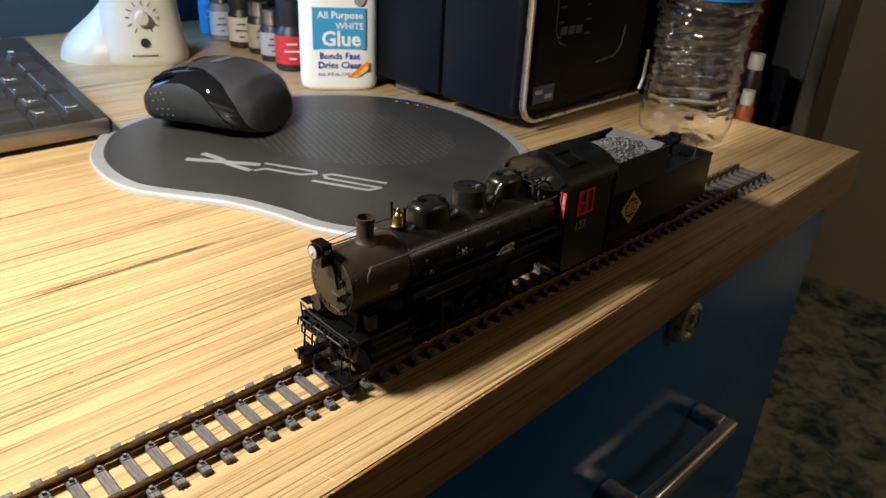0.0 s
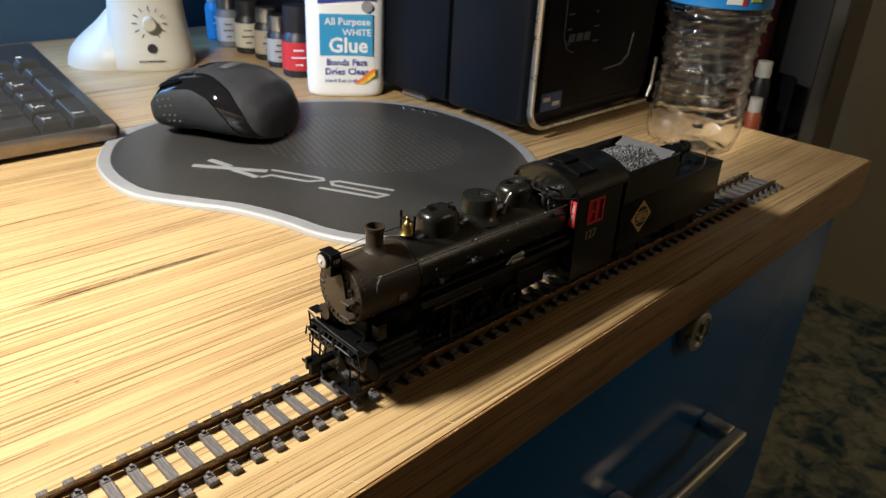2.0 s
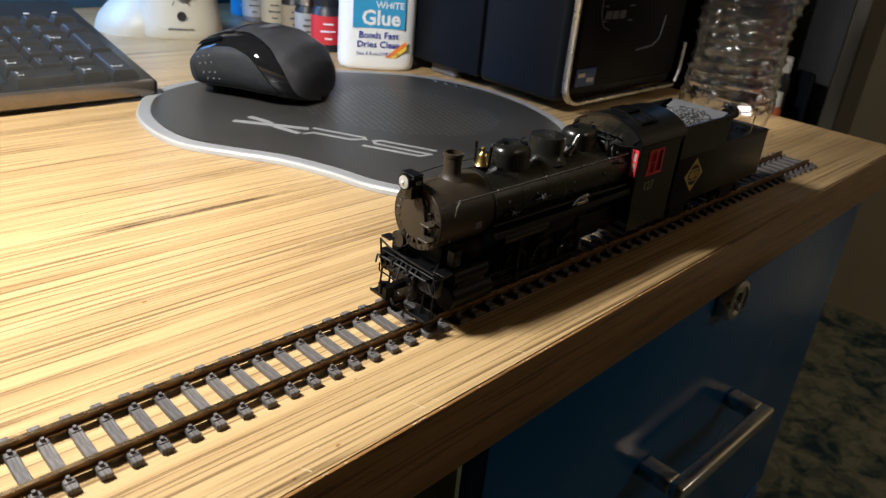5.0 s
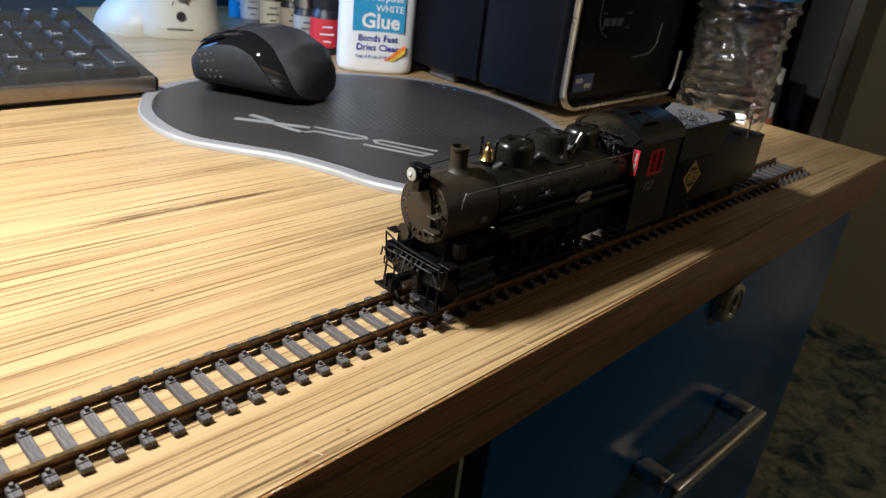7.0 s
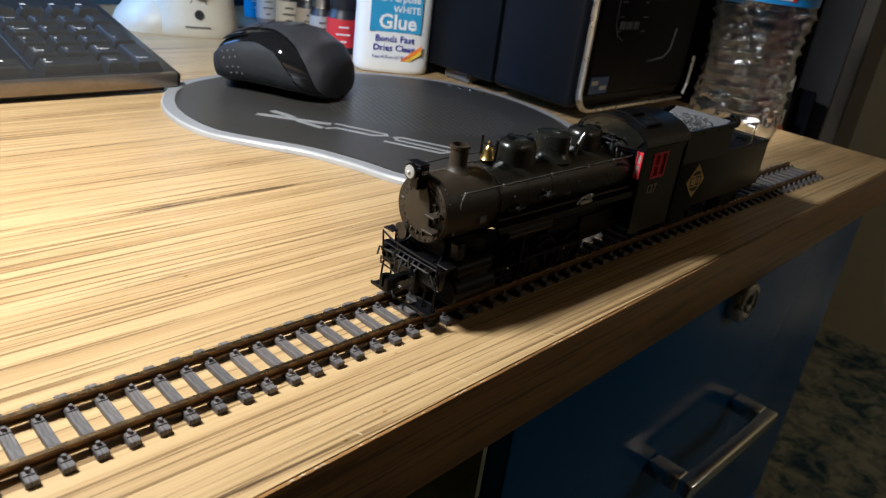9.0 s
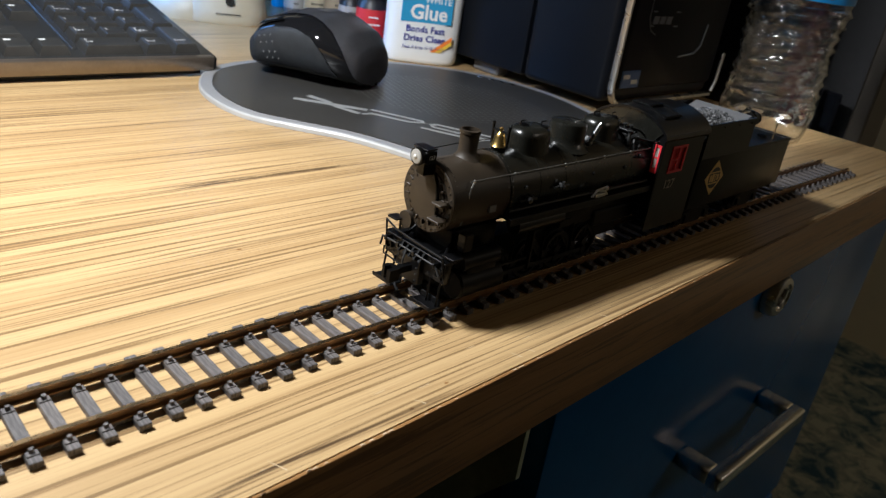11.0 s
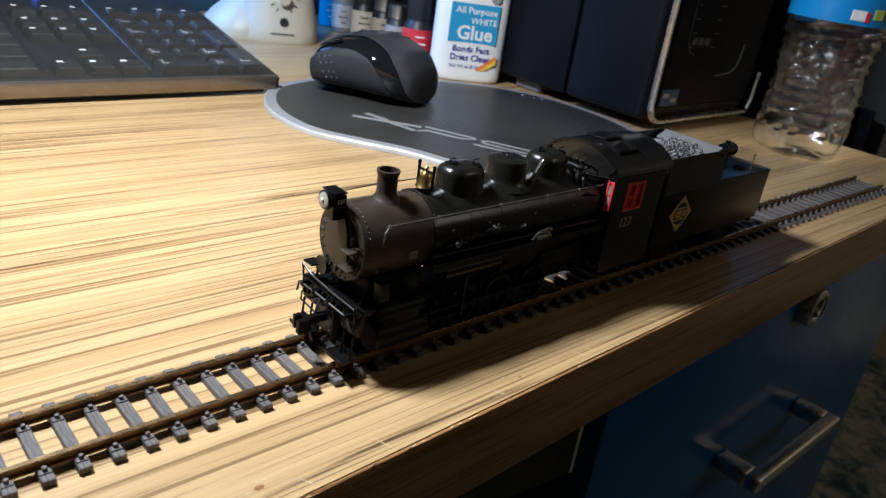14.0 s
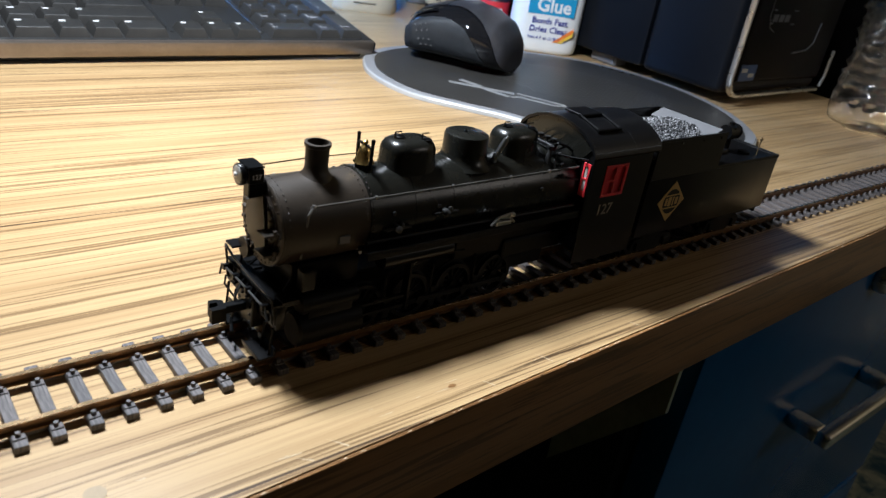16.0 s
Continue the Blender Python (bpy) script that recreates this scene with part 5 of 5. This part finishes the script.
def desk_speaker():
    sp = thing("desk_speaker", pose(0.205, 0.512, D, 0, 0, -24), "cream plastic desk speaker with a volume knob", "speaker")

    def turn(a, r, z):
        c, s = math.cos(a), math.sin(a)
        return r * 0.94 * math.copysign(abs(c) ** 0.75, c), r * 0.92 * math.copysign(abs(s) ** 0.75, s) + z * 0.06, z
    bm = lathe(bmesh.new(), [(0.040, 0.0), (0.0415, 0.003), (0.0405, 0.012), (0.036, 0.040), (0.034, 0.060), (0.035, 0.085), (0.043, 0.120), (0.050, 0.160), (0.045, 0.20), (0.02, 0.215)], 48, None, turn)
    part("body", bm, M_CREAMPL, sp, "cream tapered body", 50)

    def wing(a, r, z):
        c, s = math.cos(a), math.sin(a)
        return -0.034 + 0.22 * z + r * 0.95 * c, 0.012 + r * s, z
    bm = lathe(bmesh.new(), [(0.041, 0.0), (0.0415, 0.005), (0.040, 0.013), (0.035, 0.021), (0.027, 0.029), (0.019, 0.037), (0.012, 0.046), (0.005, 0.053), (0.001, 0.054)], 40, None, wing)
    part("foot", bm, M_CREAMPL, sp, "rounded cream foot", 60)
    bm = lathe(bmesh.new(), [(0.0060, 0.0), (0.0060, 0.008), (0.0050, 0.0095), (0.0002, 0.0098)], 24, pose(0.002, -0.0318, 0.0415, 90))
    box(bm, (0.001, -0.0425, 0.0415), (0.003, -0.0405, 0.0470))
    part("knob", bm, M_CREAMPL, sp, "small cream volume knob")
    bm = bmesh.new()
    for k in range(11):
        a = radians(-150 + k * 30) + math.pi / 2
        b2 = [(0.002 + r * math.cos(a), 0.0415 + r * math.sin(a)) for r in (0.0105, 0.0145)]
        (xa, za), (xb, zb) = b2
        y = lambda z: -0.0345 + z * 0.055
        rod(bm, (xa, y(za), za), (xb, y(zb), zb), 0.00045, None, 5)
    part("dial_marks", bm, M_DARKPRINT, sp, "ring of dark dial marks")
    bm = lathe(bmesh.new(), [(0.0040, 0.0), (0.0040, 0.0012), (0.0020, 0.0013), (0.0018, 0.0004), (0.0001, 0.0004)], 20, pose(0.002, -0.0366, 0.0205, 90))
    part("headphone_socket", bm, M_STEELDARK, sp, "small headphone socket")
    bm = bmesh.new()
    for k in range(8):
        box(bm, (-0.010 + k * 0.0028, -0.0388, 0.0090), (-0.0080 + k * 0.0028, -0.0376, 0.0100))
    part("maker_mark", bm, M_DARKPRINT, sp, "small dark printed mark")


def glue_bottle():
    g = thing("glue_bottle", pose(0.2935, 0.3300, D, 0, 0, -34), "white glue bottle with a blue and white label", "glue bottle")

    def turn(a, r, z):
        c, s = math.cos(a), math.sin(a)
        return 1.07 * r * math.copysign(abs(c) ** 0.62, c), r * 0.62 * math.copysign(abs(s) ** 0.55, s), z
    prof = [(0.026, 0.0), (0.0285, 0.0012), (0.0298, 0.004), (0.0300, 0.010), (0.0300, 0.092), (0.0285, 0.100), (0.022, 0.108), (0.013, 0.112), (0.012, 0.118)]
    part("body", lathe(bmesh.new(), prof, 56, None, turn), M_WHITEPL, g, "white plastic body", 50)
    part("nozzle", lathe(bmesh.new(), [(0.0135, 0.117), (0.0135, 0.128), (0.009, 0.132), (0.004, 0.150), (0.0015, 0.153)], 24), M_ORANGE, g, "orange twist nozzle")
    yf = -0.0187

    def plate(name, x0, x1, z0, z1, mat, y=yf, label=""):
        bm = box(bmesh.new(), (x0, y, z0), (x1, y + 0.0006, z1), 0.0002)
        part(name, bm, mat, g, label)

    def words(s, size, x, z, mat, bold=0.0):
        bm = letters(s, size, 0.0001, bold)
        part("lettering", lay(bm, pose(x, yf - 0.0004, z, 90)), mat, g, "label lettering", 0)
    plate("label_panel", -0.0215, 0.0215, 0.0345, 0.0675, M_LABELBLUE, yf, "blue label panel")
    words("All Purpose", 0.0078, 0.001, 0.0615, M_TEXTWHITE, 0.00012)
    words("WHITE", 0.0074, 0.0085, 0.0530, M_TEXTWHITE, 0.00008)
    words("Glue", 0.0165, 0.0015, 0.0425, M_TEXTWHITE, 0.0004)
    words("Bonds Fast", 0.0075, 0.0, 0.0290, M_NAVY, 0.0001)
    words("Dries Clear", 0.0075, 0.0, 0.0215, M_NAVY, 0.0001)
    words("Net 4 fl oz (118.3 ml)", 0.0041, 0.0, 0.0140, M_NAVY)
    bm = prism(bmesh.new(), [(0.006, 0.0115), (0.010, 0.0115), (0.0235, 0.0220), (0.0235, 0.0255)], -yf, -yf + 0.0005, Matrix(((1, 0, 0, 0), (0, 0, -1, 0), (0, 1, 0, 0), (0, 0, 0, 1))))
    part("stripe", bm, M_ORANGE, g, "orange label stripe", 0)
    bm = prism(bmesh.new(), [(0.0105, 0.0115), (0.0145, 0.0115), (0.0235, 0.0185), (0.0235, 0.0215)], -yf, -yf + 0.0005, Matrix(((1, 0, 0, 0), (0, 0, -1, 0), (0, 1, 0, 0), (0, 0, 0, 1))))
    part("stripe", bm, M_YELLOW, g, "yellow label stripe", 0)
    bm = prism(bmesh.new(), [(-0.0225, 0.0755), (0.0225, 0.0790), (0.0225, 0.0900), (-0.0225, 0.0865)], -yf, -yf + 0.0005, Matrix(((1, 0, 0, 0), (0, 0, -1, 0), (0, 1, 0, 0), (0, 0, 0, 1))))
    part("label_band", bm, M_NAVY, g, "dark blue slanted band", 0)
    bm = letters("NON TOXIC", 0.0058, 0.0001, 0.00008)
    part("lettering", lay(bm, Matrix.Translation((-0.003, yf - 0.0007, 0.0822)) @ pose(0, 0, 0, 90) @ pose(0, 0, 0, 0, 0, 4.4)), M_TEXTWHITE, g, "label lettering", 0)
    bm = lathe(bmesh.new(), [(0.0045, 0.0), (0.0045, 0.0005), (0.0036, 0.0006)], 24, pose(0.0165, yf, 0.0735, 90))
    part("seal_mark", bm, M_PADRIM, g, "small round seal")


JARS = [
    # x, y, radius, body height, cap height, body, label, cap, words
    (0.313, 0.583, 0.0125, 0.040, 0.012, "LABELBLUE", "LABELBLUE", "WAX", "paint jar with a blue label and a pale cap"),
    (0.305, 0.545, 0.0125, 0.038, 0.013, "COALBACK", "PADEDGE", "STEEL", "paint jar with a grey label and a silver cap"),
    (0.306, 0.508, 0.0130, 0.038, 0.013, "PLASTIC", "CREAMPL", "STEELDARK", "paint jar with a cream label and a dark cap"),
    (0.307, 0.474, 0.0125, 0.036, 0.013, "PLASTIC", "CREAM", "STEEL", "dark paint jar with a pale and red label"),
    (0.300, 0.441, 0.0120, 0.034, 0.013, "PLASTIC", "PADEDGE", "STEEL", "paint jar with a white and red label"),
    (0.294, 0.401, 0.0145, 0.040, 0.022, "PLASTIC", "LABELRED", "PLASTIC", "dark bottle with a red label and a black cap"),
    (0.312, 0.372, 0.0120, 0.044, 0.014, "PURPLE", "PURPLE", "WAX", "paint bottle with a purple label"),
]


def paint_jars():
    mats = {"LABELBLUE": M_LABELBLUE, "WAX": M_WAX, "COALBACK": M_COALBACK, "PADEDGE": M_PADEDGE, "STEEL": M_STEEL, "PLASTIC": M_PLASTIC, "CREAMPL": M_CREAMPL, "STEELDARK": M_STEELDARK, "CREAM": M_CREAM, "LABELRED": M_LABELRED, "PURPLE": M_PURPLE}
    for i, (x, y, r, h, c, body, lab, cap, words) in enumerate(JARS):
        j = thing("paint_jar", pose(x, y, D, 0, 0, -30), words, "paint jar", "paint jars on the desk")
        part("body", lathe(bmesh.new(), [(r * 0.9, 0), (r, 0.0015), (r, h * 0.86), (r * 0.8, h * 0.97), (r * 0.76, h)], 32), mats[body], j)
        part("label", lathe(bmesh.new(), [(r * 0.98, h * 0.16), (r + 0.0003, h * 0.17), (r + 0.0003, h * 0.78), (r * 0.98, h * 0.79)], 32), mats[lab], j, "paper label")
        lid = lathe(bmesh.new(), [(r * 0.84, h * 0.99), (r * 0.86, h + 0.001), (r * 0.86, h + c - 0.001), (r * 0.80, h + c), (0.0005, h + c)], 32, None, lambda a, q, z: (q * (1 + 0.02 * math.cos(24 * a)) * math.cos(a), q * (1 + 0.02 * math.cos(24 * a)) * math.sin(a), z))
        part("lid", lid, mats[cap], j, "ribbed cap")
        for k in range(3):
            z = h * (0.62 - 0.16 * k)
            wd = r * (0.35, 0.5, 0.25)[k] * (0.8 + 0.1 * (i % 3))
            bm = box(bmesh.new(), (-wd, -r - 0.0008, z - 0.0006), (wd * 0.8, -r * 0.80, z + 0.0006))
            part("label_bar", bm, M_DARKPRINT if lab not in ("LABELRED", "PURPLE", "LABELBLUE") else M_TEXTWHITE, j, "", 0)


def computer_tower():
    x0, x1, y0, y1, h = 0.3150, 0.4720, 0.1460, 0.575, 0.385
    pc = thing("computer_tower", pose((x0 + x1) / 2, (y0 + y1) / 2, D), "black computer tower with chrome front trim", "computer")
    m = Matrix.Translation((-(x0 + x1) / 2, -(y0 + y1) / 2, 0))
    P = lambda name, bm, mat, label="", sm=35: part(name, lay(bm, m), mat, pc, label, sm)
    P("case", box(bmesh.new(), (x0 + 0.001, y0 + 0.085, 0.010), (x1 - 0.001, y1, h), 0.003, 2), M_TOWER, "black case side")
    P("front_shell", box(bmesh.new(), (x0, y0 + 0.004, 0.009), (x1, y0 + 0.0835, h + 0.002), 0.006, 3), M_TOWER, "black front shell")
    P("front_panel", box(bmesh.new(), (x0 + 0.009, y0 - 0.001, 0.019), (x1 - 0.006, y0 + 0.006, h - 0.01), 0.004, 3), M_PANEL, "glossy black front panel")
    # chrome trim: up the side, round the corner, along the bottom
    rad, path = 0.016, []
    zb, xl = 0.0085, x0 + 0.002
    path.append((xl, h))
    path.append((xl, zb + rad))
    for k in range(1, 9):
        a = math.pi + k / 8 * math.pi / 2
        path.append((xl + rad + rad * math.cos(a), zb + rad + rad * math.sin(a)))
    path.append((x1 - 0.004, zb + 0.001))
    rings = []
    for i, (x, z) in enumerate(path):
        a, b = np.array(path[max(i - 1, 0)]), np.array(path[min(i + 1, len(path) - 1)])
        t = (b - a) / np.linalg.norm(b - a)
        n = np.array((-t[1], t[0]))
        w = 0.0014
        rings.append([(x - n[0] * w, y0 + 0.0012, z - n[1] * w), (x - n[0] * w, y0 - 0.0018, z - n[1] * w), (x - n[0] * w * 0.5, y0 - 0.0032, z - n[1] * w * 0.5), (x + n[0] * w, y0 - 0.0030, z + n[1] * w), (x + n[0] * w * 1.6, y0 + 0.001, z + n[1] * w * 1.6), (x + n[0] * w * 1.6, y0 + 0.0012, z + n[1] * w * 1.6)])
    P("trim", ring_loft(bmesh.new(), rings), M_STEEL, "chrome front trim", 40)
    for y in (y0 + 0.12, y1 - 0.05):
        for x in (x0 + 0.012, x1 - 0.03):
            P("foot", box(bmesh.new(), (x, y, 0.0), (x + 0.018, y + 0.030, 0.0102), 0.002), M_COALBACK, "grey plastic foot")
    P("sticker", box(bmesh.new(), (x0 + 0.012, y0 - 0.0018, 0.021), (x0 + 0.036, y0 - 0.0009, 0.034), 0.0003), M_STICKER, "small blue sticker")
    bm = bmesh.new()
    box(bm, (x0 + 0.014, y0 - 0.0022, 0.028), (x0 + 0.022, y0 - 0.0017, 0.031))
    box(bm, (x0 + 0.025, y0 - 0.0022, 0.024), (x0 + 0.033, y0 - 0.0017, 0.027))
    P("sticker_bars", bm, M_LOGO)
    bm = bmesh.new()
    for k in range(3):
        prism(bm, [(x0 + 0.036 + k * 0.009, 0.068), (x0 + 0.043 + k * 0.009, 0.068), (x0 + 0.044 + k * 0.009, 0.0735), (x0 + 0.037 + k * 0.009, 0.0735)], -y0 + 0.0011, -y0 + 0.0016, Matrix(((1, 0, 0, 0), (0, 0, -1, 0), (0, 1, 0, 0), (0, 0, 0, 1))))
    P("emblem", bm, M_PANELMARK, "small silver emblem blocks", 0)
    rng = random.Random(3)
    for k in range(6):
        for c in (0.034, 0.066):
            P("port_mark", box(bmesh.new(), (x0 + c, y0 - 0.0016, 0.066 + k * 0.0105), (x0 + c + rng.uniform(0.003, 0.008), y0 - 0.0009, 0.0669 + k * 0.0105)), M_PANELMARK)
    bm = pipe(bmesh.new(), [(x0 + 0.030, y0 - 0.0012, 0.12), (x0 + 0.031, y0 - 0.0012, 0.072), (x0 + 0.036, y0 - 0.0012, 0.063), (x0 + 0.044, y0 - 0.0012, 0.060)], 0.0004, 6)
    P("panel_line", bm, M_PANELMARK)
    bm = pipe(bmesh.new(), [(x0 + 0.085, y0 - 0.0012, 0.043), (x0 + 0.108, y0 - 0.0012, 0.045), (x0 + 0.117, y0 - 0.0012, 0.051), (x0 + 0.120, y0 - 0.0012, 0.068)], 0.0008, 6)
    P("panel_line", bm, M_PANELMARK, "thin grey panel lines")
    bm = pipe(bmesh.new(), [(x1 - 0.006, y0 - 0.004, 0.013), (x1 - 0.002, y0 - 0.004, 0.022), (x1 - 0.001, y0 - 0.004, 0.045)], 0.0016, 8)
    P("trim_end", bm, M_STEEL, "chrome trim end")


M_PANELMARK = mottled("grey_panel_print", (0.055, 0.055, 0.055), 0.2, 120, (0.35, 0.5))
M_STICKER = mottled("blue_sticker", (0.012, 0.05, 0.16), 0.1, 80, (0.25, 0.35))


def water_bottle():
    wb = thing("water_bottle", pose(0.4195, 0.0720, D), "crinkled clear plastic water bottle with a blue label", "water bottle")

    def radius(z):
        pts = [(0.0, 0.026), (0.003, 0.0305), (0.010, 0.0325), (0.030, 0.0322), (0.045, 0.0308), (0.060, 0.0302), (0.078, 0.0308), (0.092, 0.0325), (0.100, 0.0328), (0.150, 0.0328), (0.165, 0.030), (0.185, 0.018), (0.195, 0.0125), (0.205, 0.0125)]
        return float(np.interp(z, [p[0] for p in pts], [p[1] for p in pts]))

    def skin(shrink):
        def turn(a, r, z):
            q = radius(z) * 1.05 - shrink
            if 0.022 < z < 0.098:
                ph = z * 2 * math.pi / 0.0082 + 2.6 * math.sin(a + 0.5) + 1.2 * math.sin(2 * a + 1) + 0.6 * math.sin(5 * a)
                q += 0.0013 * (1 - 2 * abs(math.sin(ph / 2)) ** 0.7) * min(1, (z - 0.022) / 0.01)
                q += 0.0022 * noise.noise(Vector((math.cos(a) * 3.0, math.sin(a) * 3.0, z * 90)))
                q += 0.0016 * noise.noise(Vector((math.cos(a) * 7.0, math.sin(a) * 7.0, z * 260)))
            elif z <= 0.022:
                q *= 1 - 0.16 * (0.5 + 0.5 * math.cos(5 * a)) ** 2 * (1 - z / 0.022)
            return q * math.cos(a), q * math.sin(a), z
        zs = list(np.linspace(0.0, 0.022, 8)) + list(np.linspace(0.0235, 0.098, 90)) + list(np.linspace(0.102, 0.205, 16))
        return [(1.0, max(float(z), 0.0004)) for z in zs], turn
    bm = bmesh.new()
    prof, turn = skin(0.0)
    lathe(bm, prof, 96, None, turn)
    inner = bmesh.new()
    prof, turn = skin(0.0006)
    lathe(inner, [(r, z + 0.0005) for r, z in prof[:-1]], 96, None, turn)
    bmesh.ops.recalc_face_normals(inner, faces=inner.faces)
    bmesh.ops.reverse_faces(inner, faces=inner.faces)
    tmp = bpy.data.meshes.new("t")
    inner.to_mesh(tmp)
    inner.free()
    bmesh.ops.recalc_face_normals(bm, faces=bm.faces)
    bm.from_mesh(tmp)
    bpy.data.meshes.remove(tmp)
    me = bpy.data.meshes.new("body")
    bm.to_mesh(me)
    bm.free()
    me.materials.append(M_PET)
    me.polygons.foreach_set("use_smooth", [True] * len(me.polygons))
    body = new("body", me)
    body.parent = wb
    body["label"] = "clear crinkled plastic body"
    body.visible_shadow = False
    lab = lathe(bmesh.new(), [(0.0346, 0.1015), (0.0352, 0.1016), (0.0352, 0.1485), (0.0346, 0.1486)], 64)
    label = part("label", lab, M_BOTTLELABEL, wb, "bright blue wrap label")
    for a, mat, wd, z in ((222, M_TEXTWHITE, 0.010, 0.108), (232, M_LABELRED, 0.004, 0.1075), (246, M_LIME, 0.008, 0.110)):
        bm = box(bmesh.new(), (-wd / 2, -0.0004, -0.0035), (wd / 2, 0.0004, 0.0035), 0.0003)
        part("label_mark", lay(bm, pose(0.0353 * math.cos(radians(a)), 0.0353 * math.sin(radians(a)), z, 0, 0, a + 90)), mat, label)
    part("cap", lathe(bmesh.new(), [(0.0142, 0.197), (0.0145, 0.198), (0.0145, 0.211), (0.0135, 0.212), (0.0005, 0.212)], 32), M_TEXTWHITE, wb, "white screw cap")


M_BOTTLELABEL = mottled("bottle_label_blue", (0.03, 0.24, 0.62), 0.1, 60, (0.25, 0.35))
M_LIME = mottled("label_lime", (0.45, 0.55, 0.10), 0.1, 60, (0.3, 0.4))


def side_shelf():
    sh = thing("bookcase", pose(0.66, 0.26, 0), "dark open bookcase standing beside the desk", "bookcase")
    m = Matrix.Translation((-0.66, -0.26, 0))
    x0, x1, y0, y1 = 0.530, 0.772, 0.100, 0.420
    P = lambda name, bm, mat, label="": part(name, lay(bm, m), mat, sh, label)
    P("side_panel", box(bmesh.new(), (x1 - 0.022, y0, 0.0), (x1, y1, 1.6), 0.001), M_BLACKWOOD, "black side panel")
    P("front_stile", box(bmesh.new(), (0.713, y0 - 0.018, 0.0), (x1, y0 - 0.0005, 1.6), 0.002), M_TRIM, "brown wooden front stile")
    P("side_panel", box(bmesh.new(), (x0, y0, 0.0), (x0 + 0.022, y1, 0.675), 0.001), M_BLACKWOOD)
    P("back_panel", box(bmesh.new(), (x0 + 0.022, y1 - 0.01, 0.02), (x1 - 0.022, y1, 1.6)), M_BLACKWOOD, "black back panel")
    for z in (0.04, 0.36, 0.69, 1.02, 1.30, 1.585):
        P("shelf", box(bmesh.new(), (x0 + 0.022, y0 + 0.004, z - 0.015), (x1 - 0.022, y1 - 0.01, z), 0.001), M_BLACKWOOD)
    for x, y, r, h, c, mat, words in ((0.645, 0.123, 0.0085, 0.036, 0.013, M_ORANGEDARK, "small orange bottle with a white cap"), (0.672, 0.134, 0.0100, 0.066, 0.014, M_PLASTIC, "black bottle with a white cap")):
        b = thing("glue_bottle", pose(x, y, 0.69), words + " on the shelf", "bottle", "bottles on the shelf")
        part("body", lathe(bmesh.new(), [(r * 0.9, 0), (r, 0.002), (r, h * 0.85), (r * 0.7, h)], 28), mat, b)
        part("cap", lathe(bmesh.new(), [(r * 0.74, h * 0.98), (r * 0.78, h + 0.001), (r * 0.72, h + c), (0.001, h + c)], 24), M_WAX, b, "white cap")
    bx = thing("red_box", pose(0.694, 0.158, 0.69, 0, 0, 0), "dark red carton standing on the shelf", "carton")
    part("carton", box(bmesh.new(), (-0.016, -0.010, 0.0), (0.016, 0.010, 0.180), 0.001), M_DARKRED, bx)
    bk = thing("grey_case", pose(0.704, 0.122, 0.69, 0, 0, -20), "dark grey slanted plastic case on the shelf", "case")
    part("case_body", box(bmesh.new(), (-0.003, -0.012, 0.0), (0.003, 0.012, 0.065), 0.002), M_TOWER, bk)


M_ORANGEDARK = mottled("dull_orange", (0.35, 0.08, 0.03), 0.1, 60, (0.4, 0.5))
M_DARKRED = mottled("dark_red_card", (0.13, 0.010, 0.018), 0.12, 40, (0.5, 0.6))



mouse_pad()
mouse()
keyboard()
desk_speaker()
glue_bottle()
paint_jars()
computer_tower()
water_bottle()
side_shelf()

# ---- what moves ----
# seconds, metres run along the track
RUN = [(0, 0), (3, 0), (6.6, 0), (7, -0.0008), (7.5, -0.0036), (8, -0.0081), (8.5, -0.0124), (9, -0.0168), (9.5, -0.0214), (12, -0.0537), (12.5, -0.0649), (13, -0.0770), (13.5, -0.0919), (14, -0.1073), (14.5, -0.1254), (15, -0.1460), (15.5, -0.1695), (16, -0.1946)]


def run(t):
    """How far the train has gone at t: a smooth curve through RUN."""
    k = max(i for i, (s, _) in enumerate(RUN[:-1]) if s <= t)

    def slope(i):
        a, b = RUN[max(i - 1, 0)], RUN[min(i + 1, len(RUN) - 1)]
        return (b[1] - a[1]) / (b[0] - a[0])
    (t0, p0), (t1, p1) = RUN[k], RUN[k + 1]
    h = t1 - t0
    u = (t - t0) / h
    m0, m1 = (0 if p1 == p0 == 0 else slope(k)) * h, (0 if p1 == 0 else slope(k + 1)) * h
    return (2 * u ** 3 - 3 * u ** 2 + 1) * p0 + (u ** 3 - 2 * u ** 2 + u) * m0 + (3 * u ** 2 - 2 * u ** 3) * p1 + (u ** 3 - u ** 2) * m1


def motions():
    times = [0.0, 3.0, 6.5] + [round(6.6 + 0.1 * i, 1) for i in range(95)]
    train = [0.0, 3.0, 6.5] + [round(6.75 + 0.25 * i, 2) for i in range(38)]
    walk(loco, [(t, pose(OX / 1000 + run(t), 0, RZ)) for t in train])
    walk(coal_tender, [(t, pose(OT / 1000 + run(t), 0, RZ)) for t in train])
    for w, x, y, r, side in wheels + tender_wheels:
        flip = 0 if side < 0 else 180
        walk(w, [(t, pose(x, y, r) @ pose(0, 0, 0, 0, math.degrees(run(t) / r), 0) @ pose(0, 0, 0, 0, 0, flip)) for t in times])
    for ob, x, y, side in rods:
        rows = []
        for t in times:
            a = run(t) / (WHEEL_R / 1000)
            v = Matrix.Rotation(a, 3, "Y") @ Vector((0, 0, -0.0034))
            rows.append((t, pose(x + v.x, y, WHEEL_R / 1000 + v.z)))
        walk(ob, rows)


motions()
